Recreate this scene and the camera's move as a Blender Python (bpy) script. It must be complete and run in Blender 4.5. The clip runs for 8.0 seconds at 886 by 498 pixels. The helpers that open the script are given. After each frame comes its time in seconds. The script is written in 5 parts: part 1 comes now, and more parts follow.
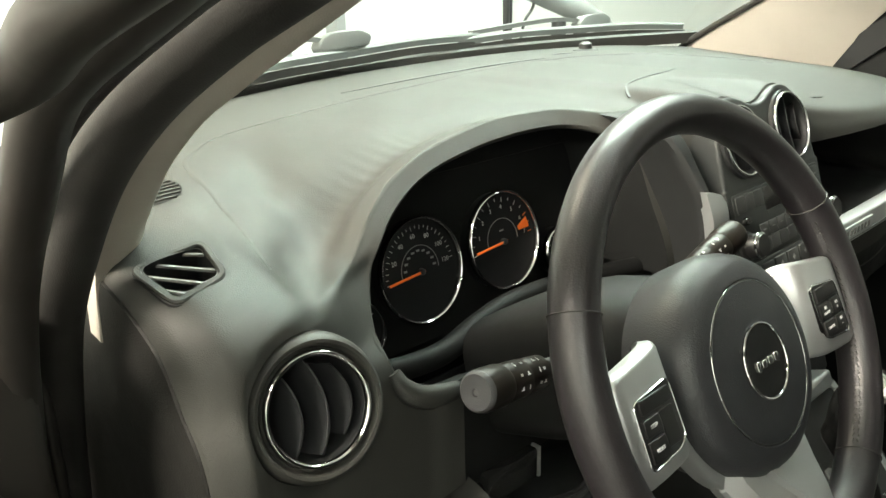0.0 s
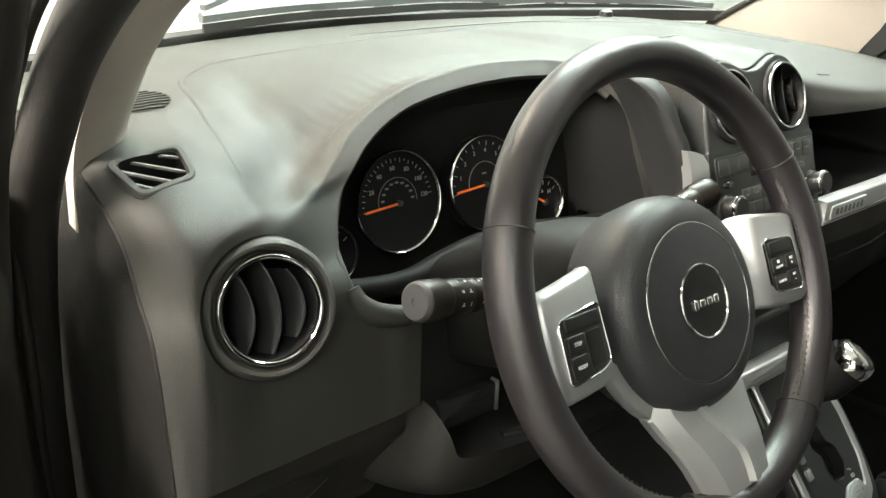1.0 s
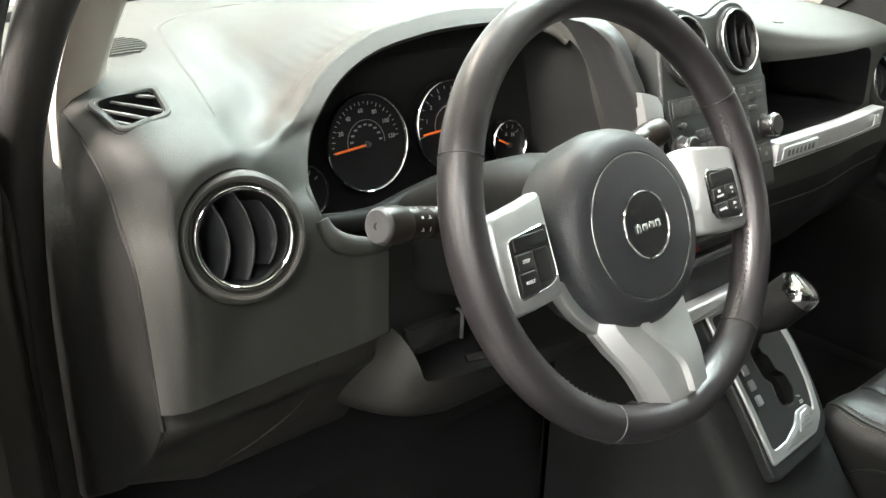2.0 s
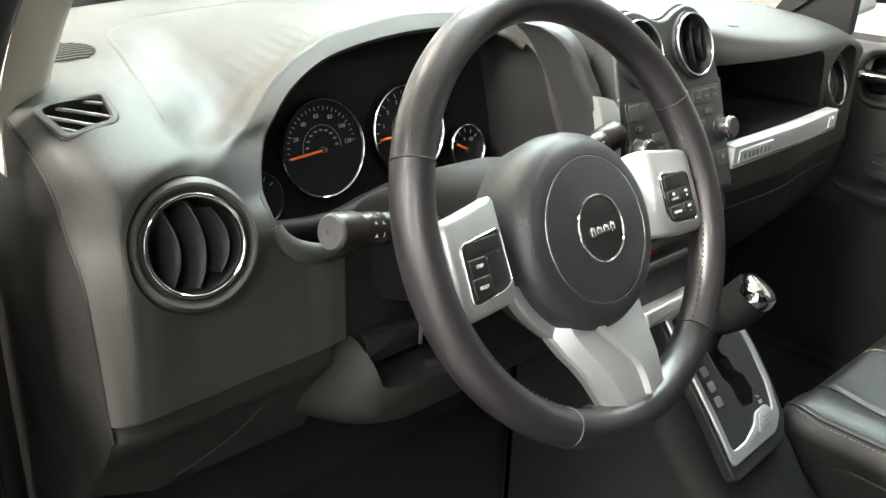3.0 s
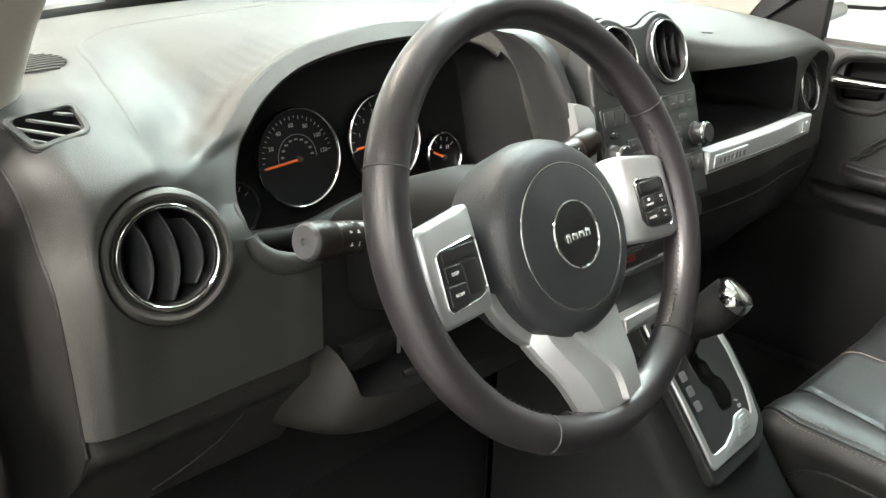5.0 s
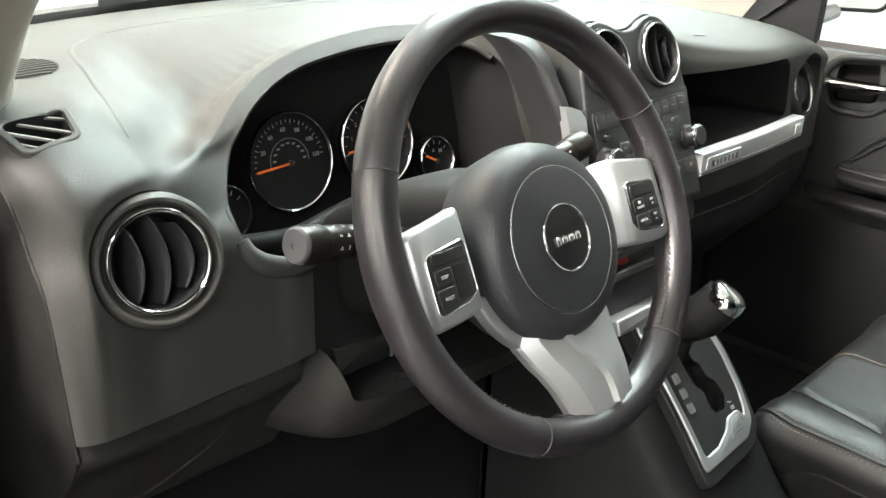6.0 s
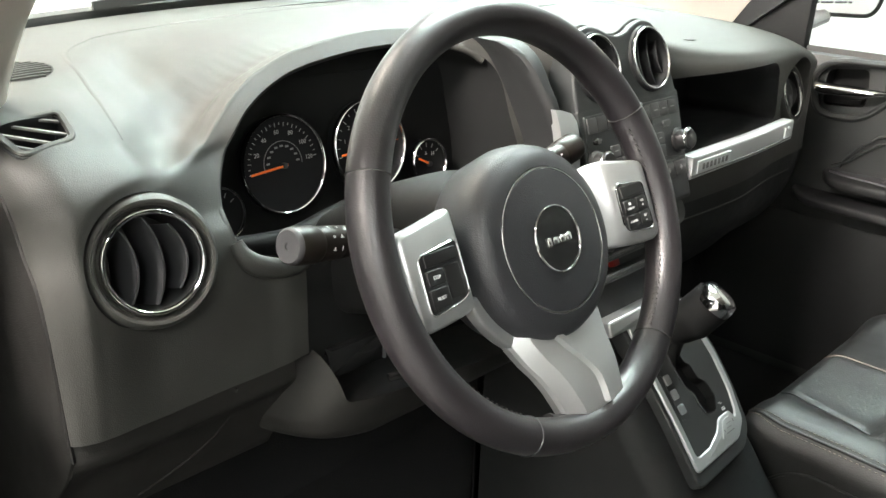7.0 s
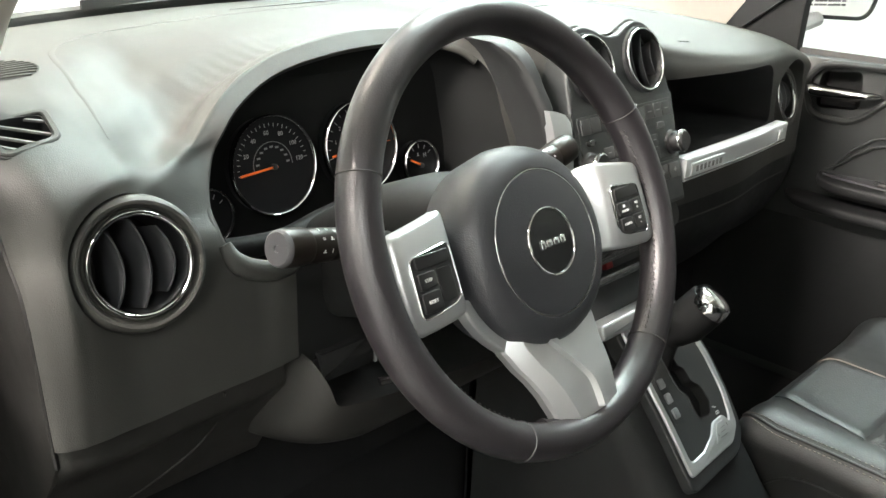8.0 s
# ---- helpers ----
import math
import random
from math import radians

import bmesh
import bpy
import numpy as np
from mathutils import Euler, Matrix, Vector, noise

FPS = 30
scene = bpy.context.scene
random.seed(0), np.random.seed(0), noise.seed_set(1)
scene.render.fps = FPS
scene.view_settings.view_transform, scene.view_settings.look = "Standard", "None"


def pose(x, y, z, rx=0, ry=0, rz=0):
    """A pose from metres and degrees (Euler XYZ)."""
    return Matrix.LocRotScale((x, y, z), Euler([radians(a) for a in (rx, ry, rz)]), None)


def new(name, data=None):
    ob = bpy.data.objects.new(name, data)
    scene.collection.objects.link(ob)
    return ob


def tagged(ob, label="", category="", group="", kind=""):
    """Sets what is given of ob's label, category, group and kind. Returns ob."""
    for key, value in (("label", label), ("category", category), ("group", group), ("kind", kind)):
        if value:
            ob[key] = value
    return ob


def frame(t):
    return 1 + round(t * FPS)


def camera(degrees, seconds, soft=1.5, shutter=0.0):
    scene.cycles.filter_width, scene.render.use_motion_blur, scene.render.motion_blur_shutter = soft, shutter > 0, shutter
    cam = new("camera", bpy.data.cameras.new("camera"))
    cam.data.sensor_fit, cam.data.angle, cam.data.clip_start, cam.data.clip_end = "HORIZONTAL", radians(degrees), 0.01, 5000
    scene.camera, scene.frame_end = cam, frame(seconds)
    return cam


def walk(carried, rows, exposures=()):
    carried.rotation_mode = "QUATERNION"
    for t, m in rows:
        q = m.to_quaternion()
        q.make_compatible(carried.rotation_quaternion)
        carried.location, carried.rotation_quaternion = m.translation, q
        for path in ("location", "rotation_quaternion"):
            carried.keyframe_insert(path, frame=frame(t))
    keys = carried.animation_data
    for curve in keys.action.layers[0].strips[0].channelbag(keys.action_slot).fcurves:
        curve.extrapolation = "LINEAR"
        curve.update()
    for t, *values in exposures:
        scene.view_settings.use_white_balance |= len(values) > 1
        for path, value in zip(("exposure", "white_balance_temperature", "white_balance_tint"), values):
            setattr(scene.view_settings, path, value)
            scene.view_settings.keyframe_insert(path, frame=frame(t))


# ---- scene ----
cam = camera(52.86, 8.0)
# seconds, eye in metres, yaw, pitch and lean in degrees
PATH = [
    (0, -0.5665, -0.2814, 1.3424, -43.57, -19.73, 1.62),
    (0.3, -0.4844, -0.2527, 1.3266, -42.01, -20.00, 0.21),
    (0.5, -0.4702, -0.2625, 1.3208, -41.81, -19.78, -0.73),
    (0.7, -0.4915, -0.2996, 1.3176, -41.31, -19.79, -1.19),
    (1, -0.5477, -0.3549, 1.3098, -40.83, -20.99, -2.10),
    (1.5, -0.5723, -0.4045, 1.3038, -41.03, -22.83, -1.99),
    (3, -0.5582, -0.4162, 1.3016, -44.04, -22.83, -2.08),
    (3.5, -0.5546, -0.4189, 1.3000, -44.78, -22.62, -2.16),
    (4, -0.5554, -0.4208, 1.3010, -44.45, -22.53, -2.21),
    (4.5, -0.5552, -0.4183, 1.3003, -45.07, -22.36, -1.99),
    (6, -0.5503, -0.4238, 1.3018, -45.41, -22.05, -1.71),
    (6.5, -0.5534, -0.4286, 1.3027, -45.95, -21.85, -1.93),
    (7, -0.5551, -0.4297, 1.3009, -45.87, -21.69, -1.82),
    (7.5, -0.5542, -0.4302, 1.3016, -45.65, -21.62, -1.77),
    (8, -0.5473, -0.4227, 1.2970, -46.39, -21.53, -2.08),
]
walk(cam, [(t, pose(x, y, z, 90 + p, 0, w) @ pose(0, 0, 0, 0, 0, -r)) for t, x, y, z, w, p, r in PATH],
     exposures=[(0.0, -0.20, 7120, 7), (0.5, -0.34, 7180, 9), (1.0, 0.05, 6980, 12), (1.5, 0.60, 6680, 14), (3.0, 0.57, 6650, 14), (8.0, 0.39, 6650, 14)])

# ---- world and light ----
LAMPS = ((-0.3, 2.1, 2), (1.6, 1.95, 0), (3.1, 1.9, 3), (-2.4, 0.4, 4), (-2.5, -2.6, 0), (1.6, 1.2, 3), (2.1, 0.5, 3), (2.6, -5.4, 1))      # unseen ceiling lights, added to light the cabin: x, y, kind of tube
world = bpy.data.worlds.new("world")
scene.world = world
world.use_nodes = True
world.node_tree.nodes["Background"].inputs[0].default_value = (0.9, 0.95, 1.0, 1)
world.node_tree.nodes["Background"].inputs[1].default_value = 0.05


# ---- materials ----
def mat(name, color, rough=0.5, metal=0.0, coat=0.0, grain=0.0, grain_scale=900.0, vary=0.12, spec=0.5, stain_scale=9.0, rvary=0.08):
    """A surface with stains and grain at two scales."""
    m = bpy.data.materials.new(name)
    m.use_nodes = True
    nt = m.node_tree
    b = nt.nodes["Principled BSDF"]
    b.inputs["Roughness"].default_value = rough
    b.inputs["Metallic"].default_value = metal
    b.inputs["Specular IOR Level"].default_value = spec
    b.inputs["Coat Weight"].default_value = coat
    b.inputs["Coat Roughness"].default_value = 0.08
    co = nt.nodes.new("ShaderNodeTexCoord")
    n1 = nt.nodes.new("ShaderNodeTexNoise")
    n1.inputs["Scale"].default_value = stain_scale
    n1.inputs["Detail"].default_value = 6
    nt.links.new(co.outputs["Object"], n1.inputs["Vector"])
    ramp = nt.nodes.new("ShaderNodeMix")
    ramp.data_type = "RGBA"
    ramp.inputs[6].default_value = (*[c * (1 - vary) for c in color], 1)
    ramp.inputs[7].default_value = (*[min(1, c * (1 + vary)) for c in color], 1)
    nt.links.new(n1.outputs["Fac"], ramp.inputs[0])
    nt.links.new(ramp.outputs[2], b.inputs["Base Color"])
    mr = nt.nodes.new("ShaderNodeMapRange")
    mr.inputs["To Min"].default_value = max(0.02, rough - rvary)
    mr.inputs["To Max"].default_value = min(1, rough + rvary)
    n2 = nt.nodes.new("ShaderNodeTexNoise")
    n2.inputs["Scale"].default_value = stain_scale * 5
    nt.links.new(co.outputs["Object"], n2.inputs["Vector"])
    nt.links.new(n2.outputs["Fac"], mr.inputs["Value"])
    nt.links.new(mr.outputs["Result"], b.inputs["Roughness"])
    if grain:
        v = nt.nodes.new("ShaderNodeTexVoronoi")
        v.inputs["Scale"].default_value = grain_scale
        nt.links.new(co.outputs["Object"], v.inputs["Vector"])
        bp = nt.nodes.new("ShaderNodeBump")
        bp.inputs["Strength"].default_value = grain
        bp.inputs["Distance"].default_value = 0.0006
        nt.links.new(v.outputs["Distance"], bp.inputs["Height"])
        nt.links.new(bp.outputs["Normal"], b.inputs["Normal"])
    return m


def glow(name, color, strength):
    m = bpy.data.materials.new(name)
    m.use_nodes = True
    b = m.node_tree.nodes["Principled BSDF"]
    b.inputs["Base Color"].default_value = (*color, 1)
    b.inputs["Emission Color"].default_value = (*color, 1)
    b.inputs["Emission Strength"].default_value = strength
    return m


def glass(name, tint=(0.96, 0.98, 0.97)):
    m = bpy.data.materials.new(name)
    m.use_nodes = True
    b = m.node_tree.nodes["Principled BSDF"]
    nt = m.node_tree
    nt.nodes.remove(b)
    clear = nt.nodes.new("ShaderNodeBsdfTransparent")
    clear.inputs[0].default_value = (*tint, 1)
    shine = nt.nodes.new("ShaderNodeBsdfGlossy")
    shine.inputs["Roughness"].default_value = 0.03
    lw = nt.nodes.new("ShaderNodeLayerWeight")
    lw.inputs["Blend"].default_value = 0.5
    pw = nt.nodes.new("ShaderNodeMath")
    pw.operation = "POWER"
    pw.inputs[1].default_value = 5.0
    nt.links.new(lw.outputs["Facing"], pw.inputs[0])
    fres = nt.nodes.new("ShaderNodeMapRange")
    fres.inputs["To Min"].default_value = 0.04
    fres.inputs["To Max"].default_value = 0.6
    nt.links.new(pw.outputs[0], fres.inputs["Value"])
    mix = nt.nodes.new("ShaderNodeMixShader")
    nt.links.new(fres.outputs[0], mix.inputs[0])
    nt.links.new(clear.outputs[0], mix.inputs[1])
    nt.links.new(shine.outputs[0], mix.inputs[2])
    nt.links.new(mix.outputs[0], nt.nodes["Material Output"].inputs["Surface"])
    return m


DASH = mat("dash_plastic", (0.0385, 0.0384, 0.0350), 0.57, grain=0.28, spec=0.36, grain_scale=1000, vary=0.04, rvary=0.02)
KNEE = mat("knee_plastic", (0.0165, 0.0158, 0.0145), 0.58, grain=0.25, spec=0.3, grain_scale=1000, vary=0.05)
DARK = mat("dark_plastic", (0.017, 0.0175, 0.018), 0.55, grain=0.15, spec=0.3)
BLACK = mat("black_plastic", (0.023, 0.024, 0.025), 0.45)
GLOSS = mat("gloss_black", (0.018, 0.018, 0.018), 0.15)
SILVER = mat("silver_paint", (0.50, 0.515, 0.52), 0.38, metal=0.72, vary=0.04)
CHROME = mat("chrome", (0.8, 0.8, 0.8), 0.08, metal=1.0, vary=0.03)
LEATHER = mat("leather", (0.0185, 0.0165, 0.0185), 0.36, spec=0.6, grain=0.14, grain_scale=700)
PADPL = mat("airbag_plastic", (0.028, 0.029, 0.0325), 0.42, grain=0.3, grain_scale=900)
PILLAR = mat("pillar_trim", (0.53, 0.49, 0.435), 0.7, grain=0.3, grain_scale=800)
RUBBER = mat("rubber", (0.026, 0.0245, 0.023), 0.6, grain=0.2)
CARPET = mat("carpet", (0.019, 0.019, 0.0195), 0.95, grain=1.0, grain_scale=500, spec=0.1)
WALL = mat("wall_paint", (0.8, 0.81, 0.79), 0.6, vary=0.04, stain_scale=1.5)
FLOORM = mat("concrete", (0.14, 0.14, 0.135), 0.6, vary=0.2, stain_scale=1.2)
ORANGE = mat("orange_needle", (0.9, 0.16, 0.02), 0.5)
WHITE = mat("white_marks", (0.75, 0.75, 0.75), 0.6)
FACE = mat("gauge_face", (0.010, 0.010, 0.011), 0.5, spec=0.15)
GMARK = mat("gauge_marks", (0.42, 0.42, 0.41), 0.6)
POST = mat("grey_steel", (0.30, 0.31, 0.31), 0.5)
# wiper black raised to grey-green to show light passing round the blades
WIPER = mat("wiper_plastic_backlit", (0.17, 0.185, 0.185), 0.4)
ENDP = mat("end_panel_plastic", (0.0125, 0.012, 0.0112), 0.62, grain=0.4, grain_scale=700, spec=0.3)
VANE = mat("vane_plastic", (0.033, 0.034, 0.036), 0.4)
VENTSLAT = mat("slat_plastic", (0.20, 0.20, 0.19), 0.45)
GREYMARK = mat("grey_marks", (0.22, 0.22, 0.22), 0.5)
KEY = mat("switch_rubber", (0.012, 0.012, 0.012), 0.4)
KEY2 = mat("button_plastic", (0.045, 0.046, 0.046), 0.4)
KEYL = mat("pale_button", (0.2, 0.205, 0.21), 0.4)
KNOB = mat("stalk_knob", (0.045, 0.045, 0.048), 0.5, grain=0.2)
SILVERB = mat("bright_silver", (0.74, 0.76, 0.77), 0.36, metal=0.6, vary=0.03)
BEZEL = mat("bezel_plastic", (0.0215, 0.0240, 0.0240), 0.42, grain=0.2)
CONS = mat("console_plastic", (0.013, 0.0138, 0.014), 0.6, spec=0.25, grain=0.3)
LEATHER2 = mat("smooth_leather", (0.034, 0.0365, 0.0375), 0.52, grain=0.35, grain_scale=350)
MESHF = mat("perforated_fabric", (0.02, 0.02, 0.019), 0.8, grain=1.0, grain_scale=300)
THREAD = mat("pale_thread", (0.14, 0.12, 0.10), 0.8)
DOORP = mat("door_plastic", (0.022, 0.0238, 0.0236), 0.45, grain=0.3)
MIRROR = mat("mirror_glass", (0.9, 0.9, 0.9), 0.03, metal=1.0, vary=0.01)
PAINT = mat("white_car_paint", (0.45, 0.45, 0.45), 0.3, coat=0.5)
BODYB = mat("black_car_paint", (0.024, 0.021, 0.0185), 0.45, coat=0.05)
FENDER = mat("dark_grey_car_paint", (0.10, 0.108, 0.10), 0.25, coat=0.6)
REDKEY = mat("red_key", (0.35, 0.02, 0.015), 0.4)
# black plastic; on recess linings the colour also holds their shade
CAVITY = mat("deep_black_plastic_and_shade", (0.0095, 0.0098, 0.0098), 0.6, spec=0.12)
SHIFTP = mat("shifter_plate_plastic", (0.025, 0.026, 0.026), 0.36, vary=0.02, stain_scale=2.0)
SEATL = mat("seat_leather", (0.0095, 0.0096, 0.0092), 0.52, grain=0.2, grain_scale=450)
STALKG = mat("stalk_gloss", (0.014, 0.011, 0.009), 0.36, spec=0.18)
SEAL = mat("seal_edge_highlight", (0.036, 0.034, 0.032), 0.5, grain=0.2)
# tube strengths and tints are set by the light each side needs
LAMP = glow("lamp_tube", (0.975, 1.0, 0.955), 50.0)
WARMLAMP = glow("warm_lamp_tube", (1.0, 0.92, 0.78), 27.0)
COOLLAMP = glow("cool_lamp_tube", (0.84, 1.0, 0.98), 50.0)
STRONGLAMP = glow("strong_lamp_tube", (1.0, 0.953, 0.88), 195.0)
WEAKLAMP = glow("weak_lamp_tube", (0.95, 1.0, 0.965), 36.0)
GLASS = glass("window_glass")


# ---- builders ----
def thing(name, label, category, loc=(0, 0, 0), m=None, group="", kind=""):
    ob = new(name)
    ob.matrix_basis = m if m is not None else Matrix.Translation(loc)
    return tagged(ob, label, category, group, kind)


def finish(bm, angle=40, smooth=True):
    bmesh.ops.recalc_face_normals(bm, faces=bm.faces)
    for f in bm.faces:
        f.smooth = smooth
    lim = radians(angle)
    for e in bm.edges:
        if len(e.link_faces) == 2 and e.calc_face_angle(0) > lim:
            e.smooth = False


def part(name, bm, material, parent=None, label="", world=False, angle=40):
    """One mesh object from bm. world: bm is in world places, the parent is a top-level thing."""
    finish(bm, angle)
    if world and parent is not None:
        bm.transform(parent.matrix_basis.inverted())
    me = bpy.data.meshes.new(name)
    bm.to_mesh(me)
    bm.free()
    me.materials.append(material)
    ob = new(name, me)
    if parent is not None:
        ob.parent = parent
    if label:
        ob["label"] = label
    return ob


def solo(name, bm, material, label, category, group="", kind="", angle=40):
    return tagged(part(name, bm, material, angle=angle), label, category, group, kind)


def box(x0, x1, y0, y1, z0, z1, bevel=0.0, seg=2):
    bm = bmesh.new()
    bmesh.ops.create_cube(bm, size=1)
    for v in bm.verts:
        v.co = ((x0 + x1) / 2 + v.co.x * (x1 - x0), (y0 + y1) / 2 + v.co.y * (y1 - y0), (z0 + z1) / 2 + v.co.z * (z1 - z0))
    if bevel:
        bmesh.ops.bevel(bm, geom=bm.edges, offset=bevel, segments=seg, affect="EDGES", profile=0.5)
    return bm


def loft(rings, closed=True, caps=True):
    """Skin through rings of points, all of one length."""
    bm = bmesh.new()
    vs = [[bm.verts.new(p) for p in ring] for ring in rings]
    n = len(vs[0])
    for a, b in zip(vs, vs[1:]):
        for i in range(n if closed else n - 1):
            j = (i + 1) % n
            try:
                bm.faces.new((a[i], a[j], b[j], b[i]))
            except ValueError:
                pass
    if caps and closed:
        bm.faces.new(list(reversed(vs[0])))
        bm.faces.new(vs[-1])
    return bm


def lathe(profile, seg=48, centre=(0, 0, 0), squash=1.0):
    """Turns (radius, height) pairs round local z."""
    bm = bmesh.new()
    rings = []
    for r, h in profile:
        if r < 1e-6:
            rings.append([bm.verts.new((centre[0], centre[1], centre[2] + h))])
        else:
            rings.append([bm.verts.new((centre[0] + r * math.cos(a), centre[1] + r * math.sin(a) * squash, centre[2] + h))
                          for a in (2 * math.pi * k / seg for k in range(seg))])
    for a, b in zip(rings, rings[1:]):
        for i in range(seg):
            j = (i + 1) % seg
            if len(a) == 1 and len(b) == 1:
                continue
            if len(a) == 1:
                bm.faces.new((a[0], b[i], b[j]))
            elif len(b) == 1:
                bm.faces.new((a[i], a[j], b[0]))
            else:
                bm.faces.new((a[i], a[j], b[j], b[i]))
    return bm


def ring_torus(R, r, h=0.0, seg=64, sub=10, rz=None):
    rz = rz or r
    return loft_ring([[((R + r * math.cos(b)) * math.cos(a), (R + r * math.cos(b)) * math.sin(a), h + rz * math.sin(b))
                       for b in (2 * math.pi * k / sub for k in range(sub))] for a in (2 * math.pi * k / seg for k in range(seg))])


def loft_ring(rings):
    bm = bmesh.new()
    vs = [[bm.verts.new(p) for p in ring] for ring in rings]
    n, m = len(vs), len(vs[0])
    for i in range(n):
        a, b = vs[i], vs[(i + 1) % n]
        for k in range(m):
            bm.faces.new((a[k], b[k], b[(k + 1) % m], a[(k + 1) % m]))
    return bm


def spline(points, steps=8):
    """Catmull-Rom through points of any dimension."""
    P = [Vector(p) for p in points]
    P = [P[0] * 2 - P[1]] + P + [P[-1] * 2 - P[-2]]
    out = []
    for i in range(1, len(P) - 2):
        for k in range(steps):
            t = k / steps
            out.append(0.5 * ((2 * P[i]) + (P[i + 1] - P[i - 1]) * t + (2 * P[i - 1] - 5 * P[i] + 4 * P[i + 1] - P[i + 2]) * t * t
                              + (3 * P[i] - P[i - 1] - 3 * P[i + 1] + P[i + 2]) * t ** 3))
    out.append(P[-2].copy())
    return out


def sweep(points, section, up=(0, 0, 1), caps=True, scale=None):
    """Carries a closed 2D section along a path; section x goes sideways, y along up."""
    P = [Vector(p) for p in points]
    rings = []
    for i, p in enumerate(P):
        t = (P[min(i + 1, len(P) - 1)] - P[max(i - 1, 0)]).normalized()
        side = t.cross(Vector(up)).normalized()
        top = side.cross(t)
        s = scale(i / (len(P) - 1)) if scale else 1
        rings.append([p + side * a * s + top * b * s for a, b in section])
    return loft(rings, True, caps)


def circle2(r, n=10, sy=1.0):
    return [(r * math.cos(2 * math.pi * k / n), r * sy * math.sin(2 * math.pi * k / n)) for k in range(n)]


def rounded(points, r, seg=4):
    """A 2D outline with its corners rounded."""
    out, n = [], len(points)
    for i in range(n):
        p, a, b = Vector(points[i]), Vector(points[i - 1]), Vector(points[(i + 1) % n])
        ra = min(r, (a - p).length * 0.45)
        rb = min(r, (b - p).length * 0.45)
        s, e = p + (a - p).normalized() * ra, p + (b - p).normalized() * rb
        for k in range(seg + 1):
            t = k / seg
            out.append(s * (1 - t) ** 2 + p * 2 * t * (1 - t) + e * t * t)
    return [(q.x, q.y) for q in out]


def inset2(outline, d):
    """Moves a 2D outline in towards its middle by about d."""
    n = len(outline)
    area = sum(outline[i - 1][0] * outline[i][1] - outline[i][0] * outline[i - 1][1] for i in range(n))
    s = 1 if area > 0 else -1
    out = []
    for i in range(n):
        a, b = Vector(outline[i - 1]), Vector(outline[(i + 1) % n])
        t = (b - a).normalized() if (b - a).length > 1e-9 else Vector((1, 0))
        out.append((outline[i][0] - s * t.y * d, outline[i][1] + s * t.x * d))
    return out


def plate(outline, h0, h1, bevel=0.0, steps=3):
    """A slab of that outline in local xy from h0 up to h1, its upper edge rounded."""
    rings = [[(x, y, h0) for x, y in outline]]
    for k in range(steps + 1):
        a = math.pi / 2 * k / steps
        o = inset2(outline, bevel * (1 - math.cos(a))) if bevel else outline
        rings.append([(x, y, h1 - bevel + bevel * math.sin(a)) for x, y in o])
        if not bevel:
            break
    return loft(rings)


def frame_plate(outer, inner, h0, h1, bevel=0.001):
    """A flat ring between two outlines of one length."""
    o2, i2 = inset2(outer, bevel), inset2(inner, -bevel)
    rings = [[(x, y, h0) for x, y in inner], [(x, y, h1 - bevel) for x, y in inner], [(x, y, h1) for x, y in i2], [(x, y, h1) for x, y in o2],
             [(x, y, h1 - bevel) for x, y in outer], [(x, y, h0) for x, y in outer]]
    return loft_ring(rings)


def cut(ob, *cutters):
    """Takes the cutters' bodies (bmesh in world places, lining material) out of ob's mesh for good."""
    for bm, lining in cutters:
        finish(bm)
        me = bpy.data.meshes.new("cutter")
        me.materials.append(lining)
        bm.to_mesh(me)
        bm.free()
        c = new("cutter", me)
        mod = ob.modifiers.new("cut", "BOOLEAN")
        mod.operation, mod.object, mod.solver, mod.material_mode = "DIFFERENCE", c, "EXACT", "TRANSFER"
        dg = bpy.context.evaluated_depsgraph_get()
        made = bpy.data.meshes.new_from_object(ob.evaluated_get(dg))
        ob.modifiers.clear()
        old = ob.data
        made.name = old.name
        ob.data = made
        bpy.data.objects.remove(c)
    b2 = bmesh.new()
    b2.from_mesh(ob.data)
    bmesh.ops.remove_doubles(b2, verts=b2.verts, dist=1e-5)
    finish(b2, 38)
    b2.to_mesh(ob.data)
    b2.free()


def moved(bm, m):
    bm.transform(m)
    return bm


def tab(x, xs, vs):
    """Smooth table: cubic through stations with limited slopes."""
    xs, vs = np.asarray(xs, float), np.asarray(vs, float)
    d = np.diff(vs) / np.diff(xs)
    m = np.zeros(len(xs))
    m[0], m[-1] = d[0], d[-1]
    for k in range(1, len(xs) - 1):
        m[k] = 2 * d[k] * d[k - 1] / (d[k] + d[k - 1]) if d[k] * d[k - 1] > 0 else 0.0
    i = int(np.clip(np.searchsorted(xs, x) - 1, 0, len(xs) - 2))
    h = xs[i + 1] - xs[i]
    t = min(max((x - xs[i]) / h, 0), 1)
    return float(vs[i] * (1 + 2 * t) * (1 - t) ** 2 + h * m[i] * t * (1 - t) ** 2 + vs[i + 1] * t * t * (3 - 2 * t) + h * m[i + 1] * t * t * (t - 1))


def axes(origin, normal, up=(0, 0, 1)):
    """A frame at origin: z along normal, y as near to up as can be."""
    z = Vector(normal).normalized()
    x = Vector(up).cross(z).normalized()
    y = z.cross(x)
    m = Matrix((x, y, z)).transposed().to_4x4()
    m.translation = origin
    return m


# ---- places ----
MID = 0.382                      # the car's middle line; the driver's is x = 0
RAKE = radians(25)
WHEEL = axes((0, 0, 1.05), (0, -math.cos(RAKE), math.sin(RAKE)))


